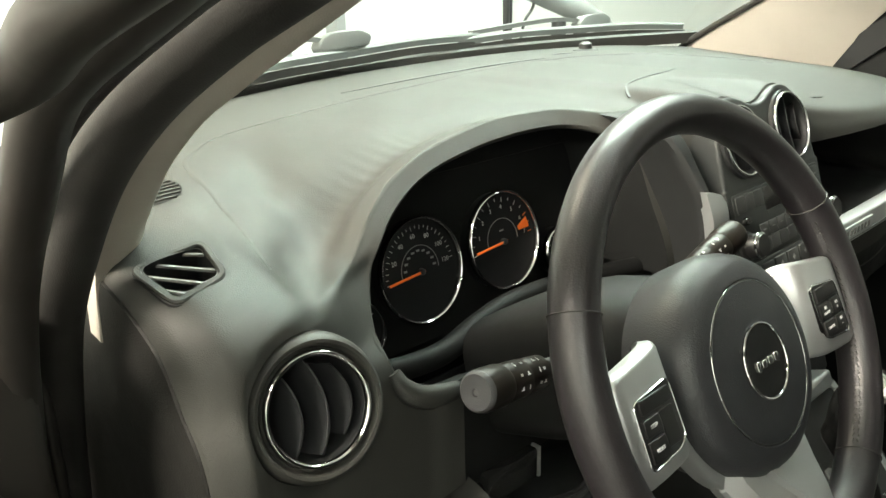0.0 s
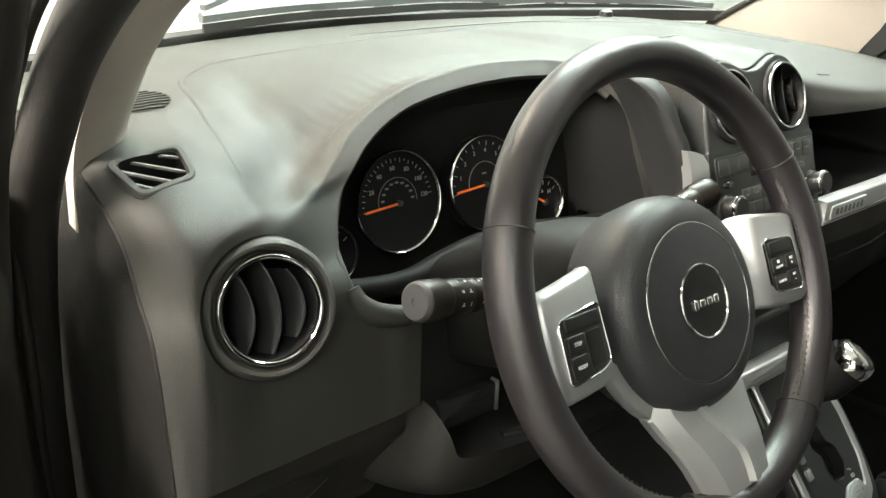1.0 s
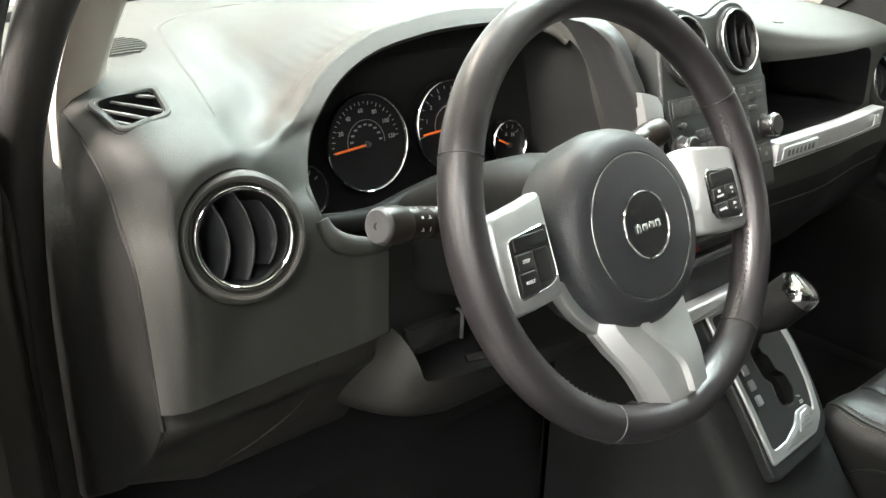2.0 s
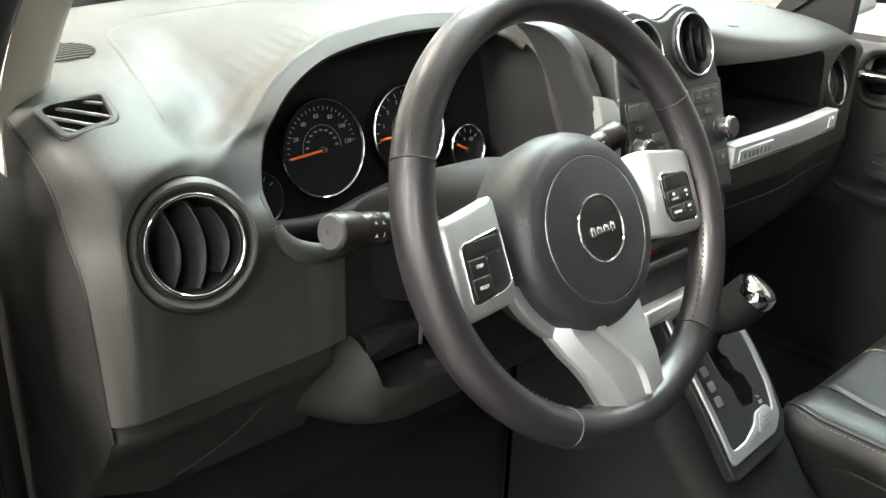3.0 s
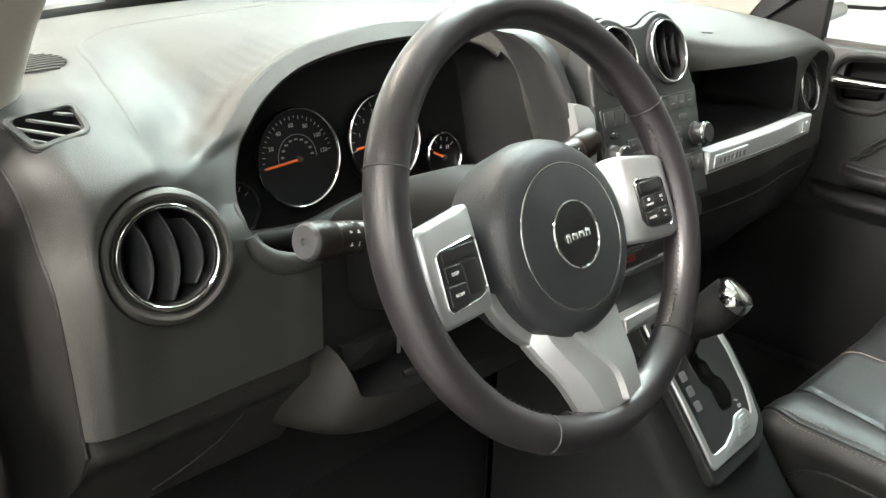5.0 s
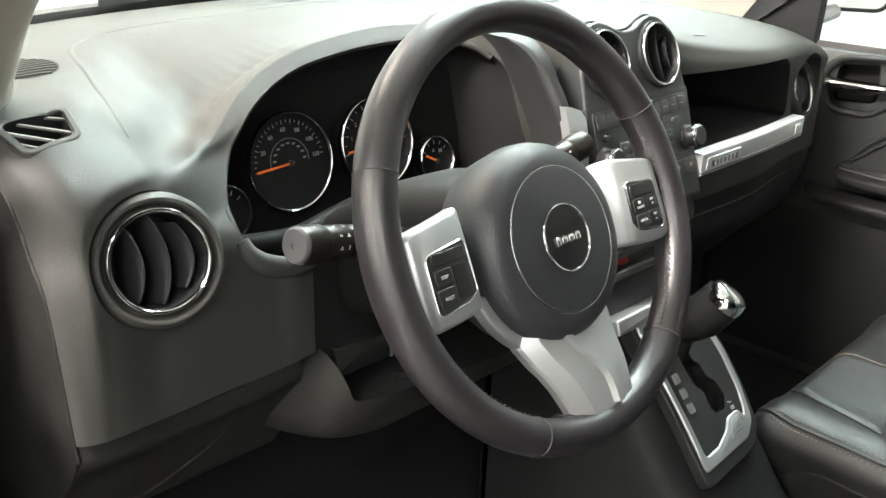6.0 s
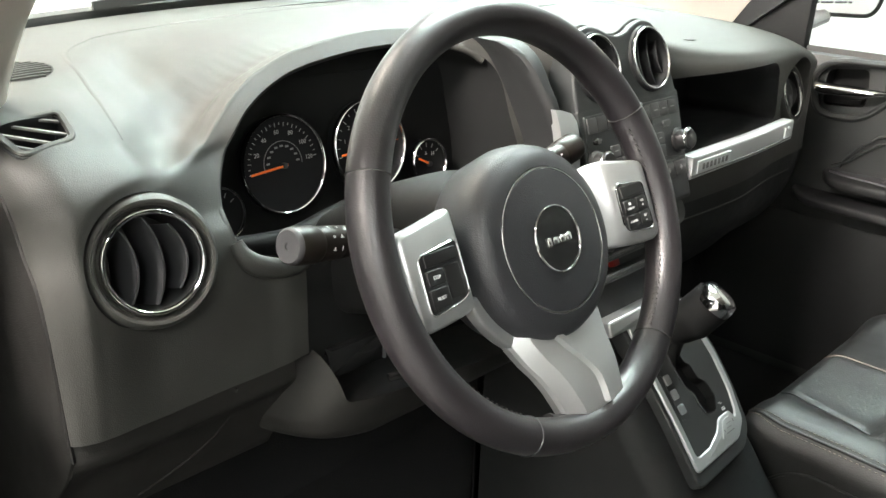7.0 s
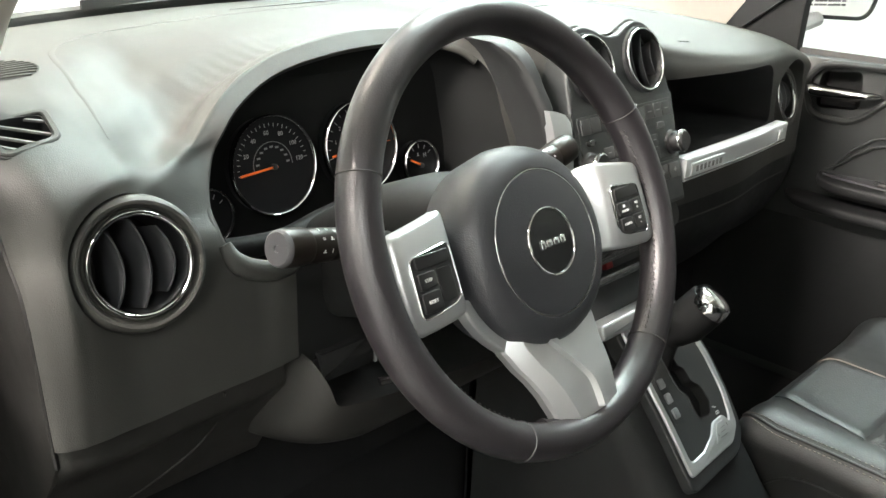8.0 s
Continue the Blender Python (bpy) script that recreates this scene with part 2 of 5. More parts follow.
def screen_base(x):
    return 0.86 - 0.45 * (x - MID) ** 2


# ---- the workshop round the car ----

def room():
    # the left wall is unseen, set near the car to bounce side light
    for name, b in (("wall_front", (-5.0, 7.0, 3.6, 3.75, 0, 3.4)), ("wall_back", (-5.0, 7.0, -8.2, -8.05, 0, 3.4)),
                    ("wall_left", (-3.35, -3.2, -8.05, 3.6, 0, 3.4)), ("wall_right", (7.0, 7.15, -8.2, 3.75, 0, 3.4))):
        solo(name, box(*b), WALL, "white painted workshop wall", "wall", kind="structure")
    solo("floor", box(-5.15, 7.15, -8.2, 3.75, -0.1, 0), FLOORM, "grey concrete workshop floor", "floor", kind="structure")
    solo("ceiling", box(-5.15, 7.15, -8.2, 3.75, 3.4, 3.5), WALL, "white workshop ceiling", "ceiling", kind="structure")
    for x, y, lamp_kind in LAMPS:
        t = thing("ceiling_light", "unseen white ceiling light with a glowing diffuser, added to light the cabin", "lamp", (x, y, 3.4), group="ceiling lights")
        part("housing", box(-0.34, 0.34, -0.64, 0.64, -0.06, 0, 0.01), WALL, t)
        part("diffuser", box(-0.3, 0.3, -0.6, 0.6, -0.075, -0.06), (WEAKLAMP, LAMP, WARMLAMP, COOLLAMP, STRONGLAMP)[lamp_kind], t)
    for x, w in ((1.93, 0.10), (2.32, 0.06)):
        solo("wall_post", box(x, x + w, 3.5, 3.6, 0, 3.4, .005), POST, "grey steel post on the white wall", "post", group="wall posts")
    t = thing("light_stand", "black tubular work light stand with a cable", "light stand", (1.96, 2.0, 0))
    part("pole", moved(lathe([(.013, 0), (.013, 1.5), (0, 1.5)], 12), Matrix.Translation((0, 0, 0))), BLACK, t)
    part("pole", sweep(spline([(.16, .1, 0), (.07, .05, .8), (.03, 0, 1.4)], 4), circle2(.012, 8), (1, 0, 0)), BLACK, t)
    part("cable", sweep(spline([(.06, 0, .85), (.10, 0, 1.0), (.16, 0, 1.08), (.15, 0, 1.3)], 5), circle2(.006, 6), (0, 1, 0)), BLACK, t)
    t = thing("hose_arm", "grey painted swing arm on dark legs", "equipment", (2.35, 2.0, 0))
    part("arm", sweep(spline([(.34, 0, .5), (.26, 0, .88), (.12, 0, .99), (-.02, 0, 1.04), (-.25, 0, 1.12)], 6), circle2(.045, 12, .8), (0, 1, 0)), POST, t)
    for x in (-.12, .02):
        part("leg", sweep([(x, 0, 0), (x + .04, 0, 1.0)], circle2(.03, 10), (0, 1, 0)), BLACK, t)


room()


# ---- car shell ----
def strip(a, b, n=2):
    """An open band of faces between two polylines."""
    bm = bmesh.new()
    va, vb = [bm.verts.new(p) for p in a], [bm.verts.new(p) for p in b]
    for i in range(len(va) - 1):
        bm.faces.new((va[i], va[i + 1], vb[i + 1], vb[i]))
    return bm


def shell():
    solo("car_roof", box(-0.30, 1.06, -1.9, -0.32, 1.6, 1.66, 0.01), PILLAR, "grey fabric headliner of the car roof", "car roof", kind="structure")
    solo("car_floor", box(-0.40, 1.25, -1.9, 0.75, 0.36, 0.4), CARPET, "black carpet on the car floor", "carpet", kind="structure")
    solo("firewall", box(-0.36, 1.14, 0.56, 0.60, 0.40, 0.9), CARPET, "black carpeted firewall under the dashboard", "firewall", kind="structure")
    solo("kick_panel", box(1.07, 1.14, .405, .56, .38, 1.04, .006), CARPET, "black carpeted kick panel ahead of the passenger door", "kick panel", kind="structure")
    solo("body_side_left", box(-.42, -.38, -1.9, -.64, .36, 1.6, .01), BODYB, "black painted rear side of the car body", "car body", kind="structure")
    solo("rear_wall", box(-0.40, 1.25, -1.95, -1.9, 0.36, 1.62), CARPET, "dark rear end of the cabin", "cabin wall", kind="structure")
    xs = np.linspace(-0.29, 1.054, 40)
    lower = [(x, screen_base(x) + .012, 1.124) for x in xs]
    upper = [(x * .9 + MID * .1, -.30 - .25 * (x - MID) ** 2, 1.60) for x in xs]
    rows = [[tuple(Vector(a).lerp(Vector(b), k / 8) + Vector((0, .10, .035)) * math.sin(math.pi * k / 8)) for a, b in zip(lower, upper)] for k in range(9)]
    g = solo("windshield", loft(rows, False), GLASS, "clear curved windscreen glass", "windshield", kind="structure")
    g.visible_shadow = False
    part("edge_band", sweep([(x, screen_base(x) + .024, 1.130) for x in xs], [(-.016, -.012), (.018, -.012), (.018, .008), (-.016, .008)]), RUBBER, g, "black rubber edge")
    rings = []
    for x in np.linspace(-0.42, 1.18, 40):
        b = screen_base(x)
        rings.append([(x, b + .03, 1.07), (x, b + .05, 1.085), (x, b + .12, 1.06), (x, b + .24, 1.02), (x, b + .26, .98), (x, b + .03, .98)])
    solo("cowl", loft(rings), BLACK, "black plastic cowl under the windscreen", "cowl", kind="structure")


shell()


def wiper(a, b, piv, elbow, arm_end):
    t = thing("windshield_wiper", "windscreen wiper on the glass edge, greyed for the light round it", "wiper", a, group="windscreen wipers")
    A, B = Vector(a), Vector(b)
    mid = (A + B) / 2 + Vector((0, .012, .006))
    line = spline([A, A.lerp(mid, .5) + Vector((0, .004, .003)), mid, B.lerp(mid, .5) + Vector((0, .004, .003)), B], 5)
    part("blade", sweep(line, [(-.004, -.007), (.004, -.007), (.006, .003), (.002, .007), (-.002, .007), (-.006, .003)]), WIPER, t, world=True)
    part("rubber_lip", sweep([p + Vector((0, -.006, -.014)) for p in line], [(-.002, -.006), (.002, -.006), (.002, .006), (-.002, .006)]), RUBBER, t, world=True)
    part("arm", sweep(spline([arm_end, elbow, piv], 5), [(-.006, -.004), (.006, -.004), (.006, .004), (-.006, .004)]), WIPER, t, world=True)
    c = Vector(piv)
    part("clip", moved(plate(rounded([(-.05, -.014), (.045, -.012), (.055, .004), (.03, .016), (-.03, .016), (-.055, .0)], .01), -.012, .012, .004), axes(c, (0, -1, .2))), WIPER, t, world=True)


wiper((.004, .805, 1.158), (.648, .885, 1.155), (.315, .862, 1.180), (.156, .862, 1.198), (.02, .83, 1.168))
wiper((.60, .885, 1.150), (1.14, .76, 1.137), (.945, .850, 1.156), (.83, .862, 1.170), (.632, .89, 1.162))


# ---- dashboard ----
DX = [-0.332, -0.324, -0.30, -0.245, -0.214, -0.181, -0.153, -0.129, -0.10, -0.06, 0.0, 0.1, 0.17, 0.225, 0.265, 0.31, 0.455, 0.50, 0.7, 0.875, 0.97, 1.02]
DY = [.302, .280, .268, .262, .263, .272, .281, .295, .310, .326, .338, .345, .343, .318, .290, .246, .244, .230, .21, .225, .25, .28]
DZ = [1.105, 1.112, 1.116, 1.108, 1.096, 1.089, 1.088, 1.098, 1.115, 1.131, 1.146, 1.154, 1.153, 1.150, 1.153, 1.167, 1.165, 1.134, 1.108, 1.102, 1.09, 1.075]
EY = [.246, .224, .203, .206, .220, .243, .262, .276, .291, .306, .316, .322, .318, .280, .248, .209, .208, .190, .165, .182, .190, .215]
EZ = [1.076, 1.082, 1.084, 1.082, 1.080, 1.078, 1.080, 1.091, 1.109, 1.126, 1.141, 1.151, 1.149, 1.144, 1.145, 1.160, 1.159, 1.108, 1.090, 1.082, 1.065, 1.05]
FX = [-0.332, -0.324, -0.30, -0.245, -0.144, 0.0, 0.2, 0.27, 0.31, 0.45, 0.50, 0.7, 0.875, 0.97, 1.02]
FY = [.201, .192, .179, .189, .197, .205, .200, .198, .195, .195, .175, .158, .184, .188, .212]
GY = [.187, .182, .178, .189, .194, .197, .197, .187, .187, .187, .172, .162, .182, .187, .206]
BX = [-0.332, -0.245, -0.184, -0.10, 0.1, 0.35, 0.554, 0.72, 0.88, 1.02]
BY = [.45, .44, .46, .549, .612, .641, .617, .534, .46, .43]
GZX = [-0.332, -0.29, -0.24, -0.195, -0.14, -0.10, 0.1, 1.05]
GZ = [.889, .886, .879, .879, .878, .882, .895, .905]      # lower edge of the face


def crest(x):
    return tab(x, [-0.332, -0.2, 0.0, 0.4, 0.65, 0.8, 0.9, 1.05], [1.132, 1.142, 1.147, 1.150, 1.147, 1.136, 1.119, 1.094])


def dash_profile(x):
    """Points (y, z) from the windscreen over the top and down the face."""
    a = (screen_base(x), tab(x, [.7, .85, 1.02], [1.128, 1.125, 1.112]))
    b = (tab(x, BX, BY), crest(x))
    d = (tab(x, DX, DY), tab(x, DX, DZ))
    e = (tab(x, DX, EY), tab(x, DX, EZ))
    c = ((b[0] + d[0]) / 2, (b[1] + d[1]) / 2 + 0.005)
    f = (tab(x, FX, FY), 1.0)
    ef = (e[0] * 0.45 + f[0] * 0.55, e[1] * 0.5 + f[1] * 0.5)
    g = (tab(x, FX, GY), tab(x, GZX, GZ))
    return [(p.x, p.y) for p in spline([a, b, c, d, e, ef, f, g], STEPS)]


STEPS = 12
DASH_X = np.concatenate([np.linspace(-0.332, -0.10, 84), np.linspace(-0.097, 0.55, 150), np.linspace(0.555, 1.02, 60)])
UP = Matrix.Rotation(radians(90), 4, "X")        # outline xy to world xz, heights along -y
ARCH = [(p.x, p.y) for p in spline([(-0.146, 0.984), (-0.157, 0.998), (-0.1625, 1.018), (-0.160, 1.036), (-0.147, 1.058), (-0.122, 1.085), (-0.09, 1.108), (-0.03, 1.131), (0.04, 1.142), (0.10, 1.1455), (0.16, 1.1445), (0.20, 1.139), (0.222, 1.126), (0.232, 1.10), (0.226, 1.04), (0.222, 0.984)], 5)]
VENT_L = axes((-.247, .190, 1.0225), (-.12, -.95, .28))
VENT_R = axes((.903, .192, 1.010), (.10, -.95, .28))
STACK = axes((.382, .165, 1.067), (0, -.952, .305))
POD = STACK @ pose(0, .002, 0, -2)
POD_TOP = [(-.108, -.004), (-.105, .02), (-.1005, .05), (-.092, .079), (-.076, .0955), (-.055, .1000), (-.036, .0960), (-.017, .0880), (0, .0855)]
POD_TOP = [(p.x, p.y) for p in spline(POD_TOP + [(-x, y) for x, y in POD_TOP[-2::-1]], 4)][::-1]
# the line in the front view over which the top rolls into the face round the side vent
CREASE = np.array([tuple(p) for p in spline([(-.311, .86), (-.308, .93), (-.306, .99), (-.306, 1.030), (-.300, 1.055), (-.286, 1.074), (-.264, 1.083), (-.238, 1.0855), (-.212, 1.0845), (-.190, 1.0825), (-.165, 1.0815), (-.145, 1.083), (-.125, 1.090), (-.10, 1.106), (-.07, 1.120)], 10)])


def line_distance(line, P):
    """Distances of points to a polyline, with the nearest segment and whether they lie to its right."""
    a, d = line[:-1], np.diff(line, axis=0)
    w = P[:, None] - a[None]
    f = np.clip((w * d).sum(2) / (d * d).sum(1), 0, 1)
    gap = w - f[..., None] * d
    r = np.sqrt((gap * gap).sum(2))
    k = r.argmin(1)
    n = np.arange(len(P))
    right = d[k, 0] * w[n, k, -1] - d[k, -1] * w[n, k, 0] < 0
    return r[n, k], k, right


def ease(v, lo, hi):
    f = np.clip((v - lo) / (hi - lo), 0, 1)
    return f * f * (3 - 2 * f)


def dash_grid():
    """The dashboard's skin, column by column, with its hood band, valley and sunk face."""
    G = np.array([[(x, y, z) for y, z in dash_profile(x)] for x in DASH_X])
    lip = []
    for x, z in ARCH:
        if z > 1.03 and x < .215:
            prof = dash_profile(x)[STEPS * 3:]
            lip.append((x, float(np.interp(-z, [-p[1] for p in prof], [p[0] for p in prof])), z))
    lip = np.array(lip)
    lip[:, 1] = np.convolve(np.pad(lip[:, 1], 5, "edge"), np.ones(11) / 11, "valid")
    n = np.cross(np.gradient(G, axis=0), np.gradient(G, axis=1))
    n /= np.linalg.norm(n, axis=2, keepdims=True) + 1e-12
    n[n[..., 2] - n[..., 1] < 0] *= -1
    P = G.reshape(-1, 3)
    N = n.reshape(-1, 3)
    r, k, _ = line_distance(lip, P)
    flank = 1 - .72 * ease(lip[k, 0], -.13, .03)
    fade = 1 - ease(P[:, 0], .19, .235)
    up = .0030 * (1 - ease(r, .028, .044)) - .0125 * flank * ease(r, .022, .048) * (1 - ease(r, .050, .100))
    up *= fade * ease(P[:, 2], 1.072, 1.100)
    P = P + N * up[:, None]
    r, k, right = line_distance(CREASE, P[:, [0, 2]])
    inside = np.where(right, r, -r)
    back = .0050 * ease(inside, -.003, .009) + .0030 * ease(inside, .006, .045)
    back *= (1 - ease(P[:, 0], -.135, -.110)) * (.35 + .65 * ease(P[:, 2], .93, 1.02))
    P[:, 1] += back
    # the top sinks to the outline of the twin vents
    us = np.array([p[0] for p in POD_TOP][::-1])
    vs = np.maximum(np.array([p[1] for p in POD_TOP][::-1]), .072)
    pod = np.array([tuple(POD @ Vector((u, v, -.004))) for u, v in zip(us, vs)])
    edge_y, edge_z = np.interp(P[:, 0], pod[:, 0], pod[:, 1]), np.interp(P[:, 0], pod[:, 0], pod[:, 2])
    limit = edge_z - .0005 + .16 * (P[:, 1] - edge_y)
    near = (1 - ease(np.abs(P[:, 0] - MID), .103, .120)) * (P[:, 1] > edge_y - .03) * (P[:, 1] < .33)
    over = np.maximum(0, P[:, 2] - limit) * (1 - ease(P[:, 1], .26, .33))
    P[:, 2] -= over * near
    return P.reshape(G.shape)


GRID = dash_grid()


def top_at(x, y):
    """Height of the dashboard's top at a place of the plan."""
    i = int(np.clip(np.searchsorted(DASH_X, x) - 1, 0, len(DASH_X) - 2))
    f = min(max((x - DASH_X[i]) / (DASH_X[i + 1] - DASH_X[i]), 0), 1)
    h = [float(np.interp(-y, -np.maximum.accumulate(c[::-1, 1])[::-1], c[:, 2])) for c in (GRID[i][:STEPS * 4 + 1], GRID[i + 1][:STEPS * 4 + 1])]
    return h[0] * (1 - f) + h[1] * f


GQ = [Vector((p[0], p[1], max(p[2], top_at(p[0], p[1]) + .0008))) for p in ((-.3185, .3005, 1.0), (-.3132, .2487, 1.0), (-.2676, .2609, 1.0), (-.2583, .3086, 1.0))]
GN = (GQ[2] - GQ[0]).cross(GQ[3] - GQ[1]).normalized()
GRILLE = axes(sum(GQ, Vector()) / 4 + Vector((0, 0, .0002)), GN if GN.z > 0 else -GN, (0, 1, 0))
GRILLE_2D = [(GRILLE.inverted() @ p).to_2d() for p in GQ]
GRILLE_CUT = [tuple(p * .86) for p in GRILLE_2D]


def dash():
    t = thing("dashboard", "charcoal grey grained plastic dashboard with a curved hood", "dashboard", (0.38, 0.4, 0.9))
    rings = []
    for x, col in zip(DASH_X, GRID):
        y0, z0 = col[-1][1], col[-1][2]
        rings.append([tuple(p) for p in col] + [(x, y0 + 0.03, z0 - .008), (x, 0.45, 0.885), (x, screen_base(x), 1.05)])
    top = part("dash_shell", loft(rings), DASH, t, world=True)
    back = [(.03 + (x - .03) * .93, 1.06 + (z - 1.06) * (.93 if z > 1.06 else 2.2)) for x, z in ARCH]
    mid = [(x, z if z > 1.06 else 1.06 + (z - 1.06) * 2.0) for x, z in ARCH]
    arch = loft([[(x, 0, z) for x, z in ARCH], [(x, .205, z) for x, z in ARCH], [(x, .322, z) for x, z in mid], [(x, .342, z) for x, z in back]])
    notch = box(-.093, .26, .05, .30, .86, .984, .006)
    tray = moved(plate(rounded([(.44, .975), (.828, .982), (.812, 1.05), (.782, 1.079), (.44, 1.083)], .02), -.34, -.05), UP)
    holes = [moved(lathe([(0, -.07), (.056, -.07), (.056, .08), (0, .08)], 56), m) for m in (VENT_L, VENT_R)]
    stack = moved(plate([(-.105, -.2), (-.105, .004), (.105, .004), (.105, -.2)], -.10, .2), STACK)
    pod_hole = moved(plate([(x * .93, .93 * y - .008) for x, y in POD_TOP], -.093, .21), POD)
    # the hood's inner lining is near black, with the shade under it included
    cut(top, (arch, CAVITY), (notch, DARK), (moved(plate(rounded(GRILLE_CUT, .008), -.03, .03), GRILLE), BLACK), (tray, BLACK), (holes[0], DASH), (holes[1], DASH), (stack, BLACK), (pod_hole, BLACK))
    # rolled lip of the hood
    lip = []
    for x, z in ARCH:
        if z > 0.99 and x < .20 or x >= .20 and z > 1.12:
            to = Vector((.03 - x, 1.05 - z)).normalized()
            col = GRID[int(np.abs(DASH_X - x).argmin())][STEPS * 3:]
            y = float(np.interp(-z, -col[:, 2], col[:, 1]))
            lip.append((x + to.x * .0005, y + .0066, z + to.y * .0005))
    part("hood_lip", sweep(lip, circle2(.0050, 14), (0, -1, 0)), DASH, t, "rolled edge of the gauge hood", world=True)
    # raised seam round the upper pad
    seam = [(-.2225, .272), (-.2165, .30), (-.2085, .338), (-.202, .38), (-.193, .43), (-.178, .472), (-.152, .505), (-.097, .544), (.036, .562), (.2, .580), (.41, .598), (.558, .595), (.66, .545), (.74, .46), (.80, .386)]
    line = [Vector((p.x, p.y, top_at(p.x, p.y) + .0004)) for p in spline(seam, 6)]
    part("pad_seam", sweep(line, [(-.0045, -.003), (.0045, -.003), (.0028, -.0001), (.0010, .0003), (-.0010, .0003), (-.0028, -.0001)], scale=lambda f: min(1, 4 * f + .15)), DASH, t, "moulded seam line across the upper pad", world=True)
    for pts in ([(.137, .640), (.248, .637), (.341, .632), (.45, .626), (.52, .621)], [(.575, .648), (.60, .650), (.625, .640)], [(-.245, .60), (-.20, .622), (-.16, .630)]):
        line = [Vector((p.x, p.y, top_at(p.x, p.y) + .0002)) for p in spline(pts, 8)]
        part("defroster_slot", sweep(line, [(-.004, -.004), (.004, -.004), (.004, .001), (-.004, .001)], scale=lambda s: .25 + .75 * min(1, 4 * s, 4 * (1 - s))), BLACK, t, world=True)
    line = [Vector((p.x, p.y, top_at(p.x, p.y) + .0002)) for p in spline([(.285, .30), (.2925, .309), (.315, .323), (.372, .336), (.442, .346), (.52, .372), (.575, .390)], 8)]
    part("pod_seam", sweep(line, [(-.0012, -.003), (.0012, -.003), (.0012, .0008), (-.0012, .0008)], scale=lambda s: 1.3 - s), BLACK, t, world=True)
    z = top_at(.70, .678)
    part("light_sensor", moved(lathe([(.022, 0), (.021, .003), (.012, .005), (.011, .013), (.006, .016), (0, .0165)], 28), Matrix.Translation((.70, .678, z - .001))), BLACK, t, "small black light sensor dome", world=True)
    for k in range(3):
        x = .611 + .007 * k
        part("airbag_mark", box(x - .0027, x + .0027, .226, .236, top_at(x, .231) + .0001, top_at(x, .231) + .0008), DARK, t, world=True)
    # lower knee panels
    rings = []
    for x in np.linspace(-.332, -.106, 40):
        q = min(1, max(0, (x + .332) / .06))
        y, zt = tab(x, FX, GY), tab(x, GZX, GZ) - .0015
        d = .004 * min(1, (x + .332) / .025)
        prof = spline([(y + .004 + d, zt), (y + .001 + d, zt - .020), (.2085 + .002 * q, .84), (.245 - .013 * q, .80), (.275 - .026 * q, .768), (.305 - .038 * q, .753), (.36 - .03 * q, .753), (.44, .775), (.44, .885)], 5)
        rings.append([(x, p.x, p.y) for p in prof])
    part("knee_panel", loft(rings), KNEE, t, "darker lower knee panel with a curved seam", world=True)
    line = [Vector((p.x, p.y, p.z)) for p in spline([(-.174, .1985, .874), (-.174, .2105, .843), (-.189, .2245, .813), (-.219, .237, .789), (-.256, .246, .772)], 6)]
    part("panel_seam", sweep(line, circle2(.0013, 6), (1, 0, 0)), KNEE, t, world=True)
    rings = []
    for x in np.linspace(-.132, .27, 70):
        e = 1 - math.exp(-max(0, x + .132) / .022)
        yo = .238 - .091 * e
        zb = .794 - .010 * min(1, max(0, (x + .11) / .07))
        top = .86 + .040 * e
        prof = spline([(.26, top - .004), (yo + .02, top), (yo + .004, top - .012), (yo, (top + zb) / 2), (yo + .012, zb + .006), (yo + .05, zb - .006), (.26, zb)], 5)
        near = .52 * math.exp(-(x + .132) / .07)
        rings.append([(x - .006 * near + near * max(0, p.y - .815), p.x, p.y) for p in prof])
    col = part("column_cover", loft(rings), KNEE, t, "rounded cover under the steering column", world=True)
    # lining and back panel coloured near black for the shade inside
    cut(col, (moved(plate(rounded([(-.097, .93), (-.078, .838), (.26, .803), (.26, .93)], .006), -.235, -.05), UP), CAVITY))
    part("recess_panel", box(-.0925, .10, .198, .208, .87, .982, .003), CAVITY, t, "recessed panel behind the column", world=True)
    ledge = spline([(-.1605, .206, 1.012), (-.157, .200, 1.000), (-.147, .196, .990), (-.128, .195, .982), (-.105, .197, .977), (-.085, .204, .974)], 6)
    part("gauge_ledge", sweep(ledge, circle2(.0085, 14, .8), (0, -1, 0), scale=lambda f: .7 + .5 * math.sin(math.pi * f)), DASH, t, "rounded ledge under the gauges", world=True)
    part("release_lever", box(-.072, -.002, .188, .225, .846, .879, .004), GLOSS, t, world=True)
    part("lever_end", box(-.002, .0015, .188, .22, .846, .879, .001), SILVER, t, world=True)
    part("release_lever", sweep(spline([(-.03, .15, .850), (.0, .14, .852), (.03, .145, .858)], 5), circle2(.006, 8, .6), (0, 0, 1)), GLOSS, t, world=True)
    # dark end panel towards the door, its colour lowered partly for shade
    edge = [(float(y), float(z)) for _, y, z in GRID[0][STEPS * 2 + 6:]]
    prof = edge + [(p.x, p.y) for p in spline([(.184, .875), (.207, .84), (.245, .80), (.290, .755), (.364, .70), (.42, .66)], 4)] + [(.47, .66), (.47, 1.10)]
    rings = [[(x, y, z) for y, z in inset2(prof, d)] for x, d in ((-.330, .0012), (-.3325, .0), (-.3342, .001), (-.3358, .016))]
    part("end_panel", loft(rings), ENDP, t, "dark plastic end panel of the dashboard, darkened further for shade", world=True, angle=28)
    return t


dash()


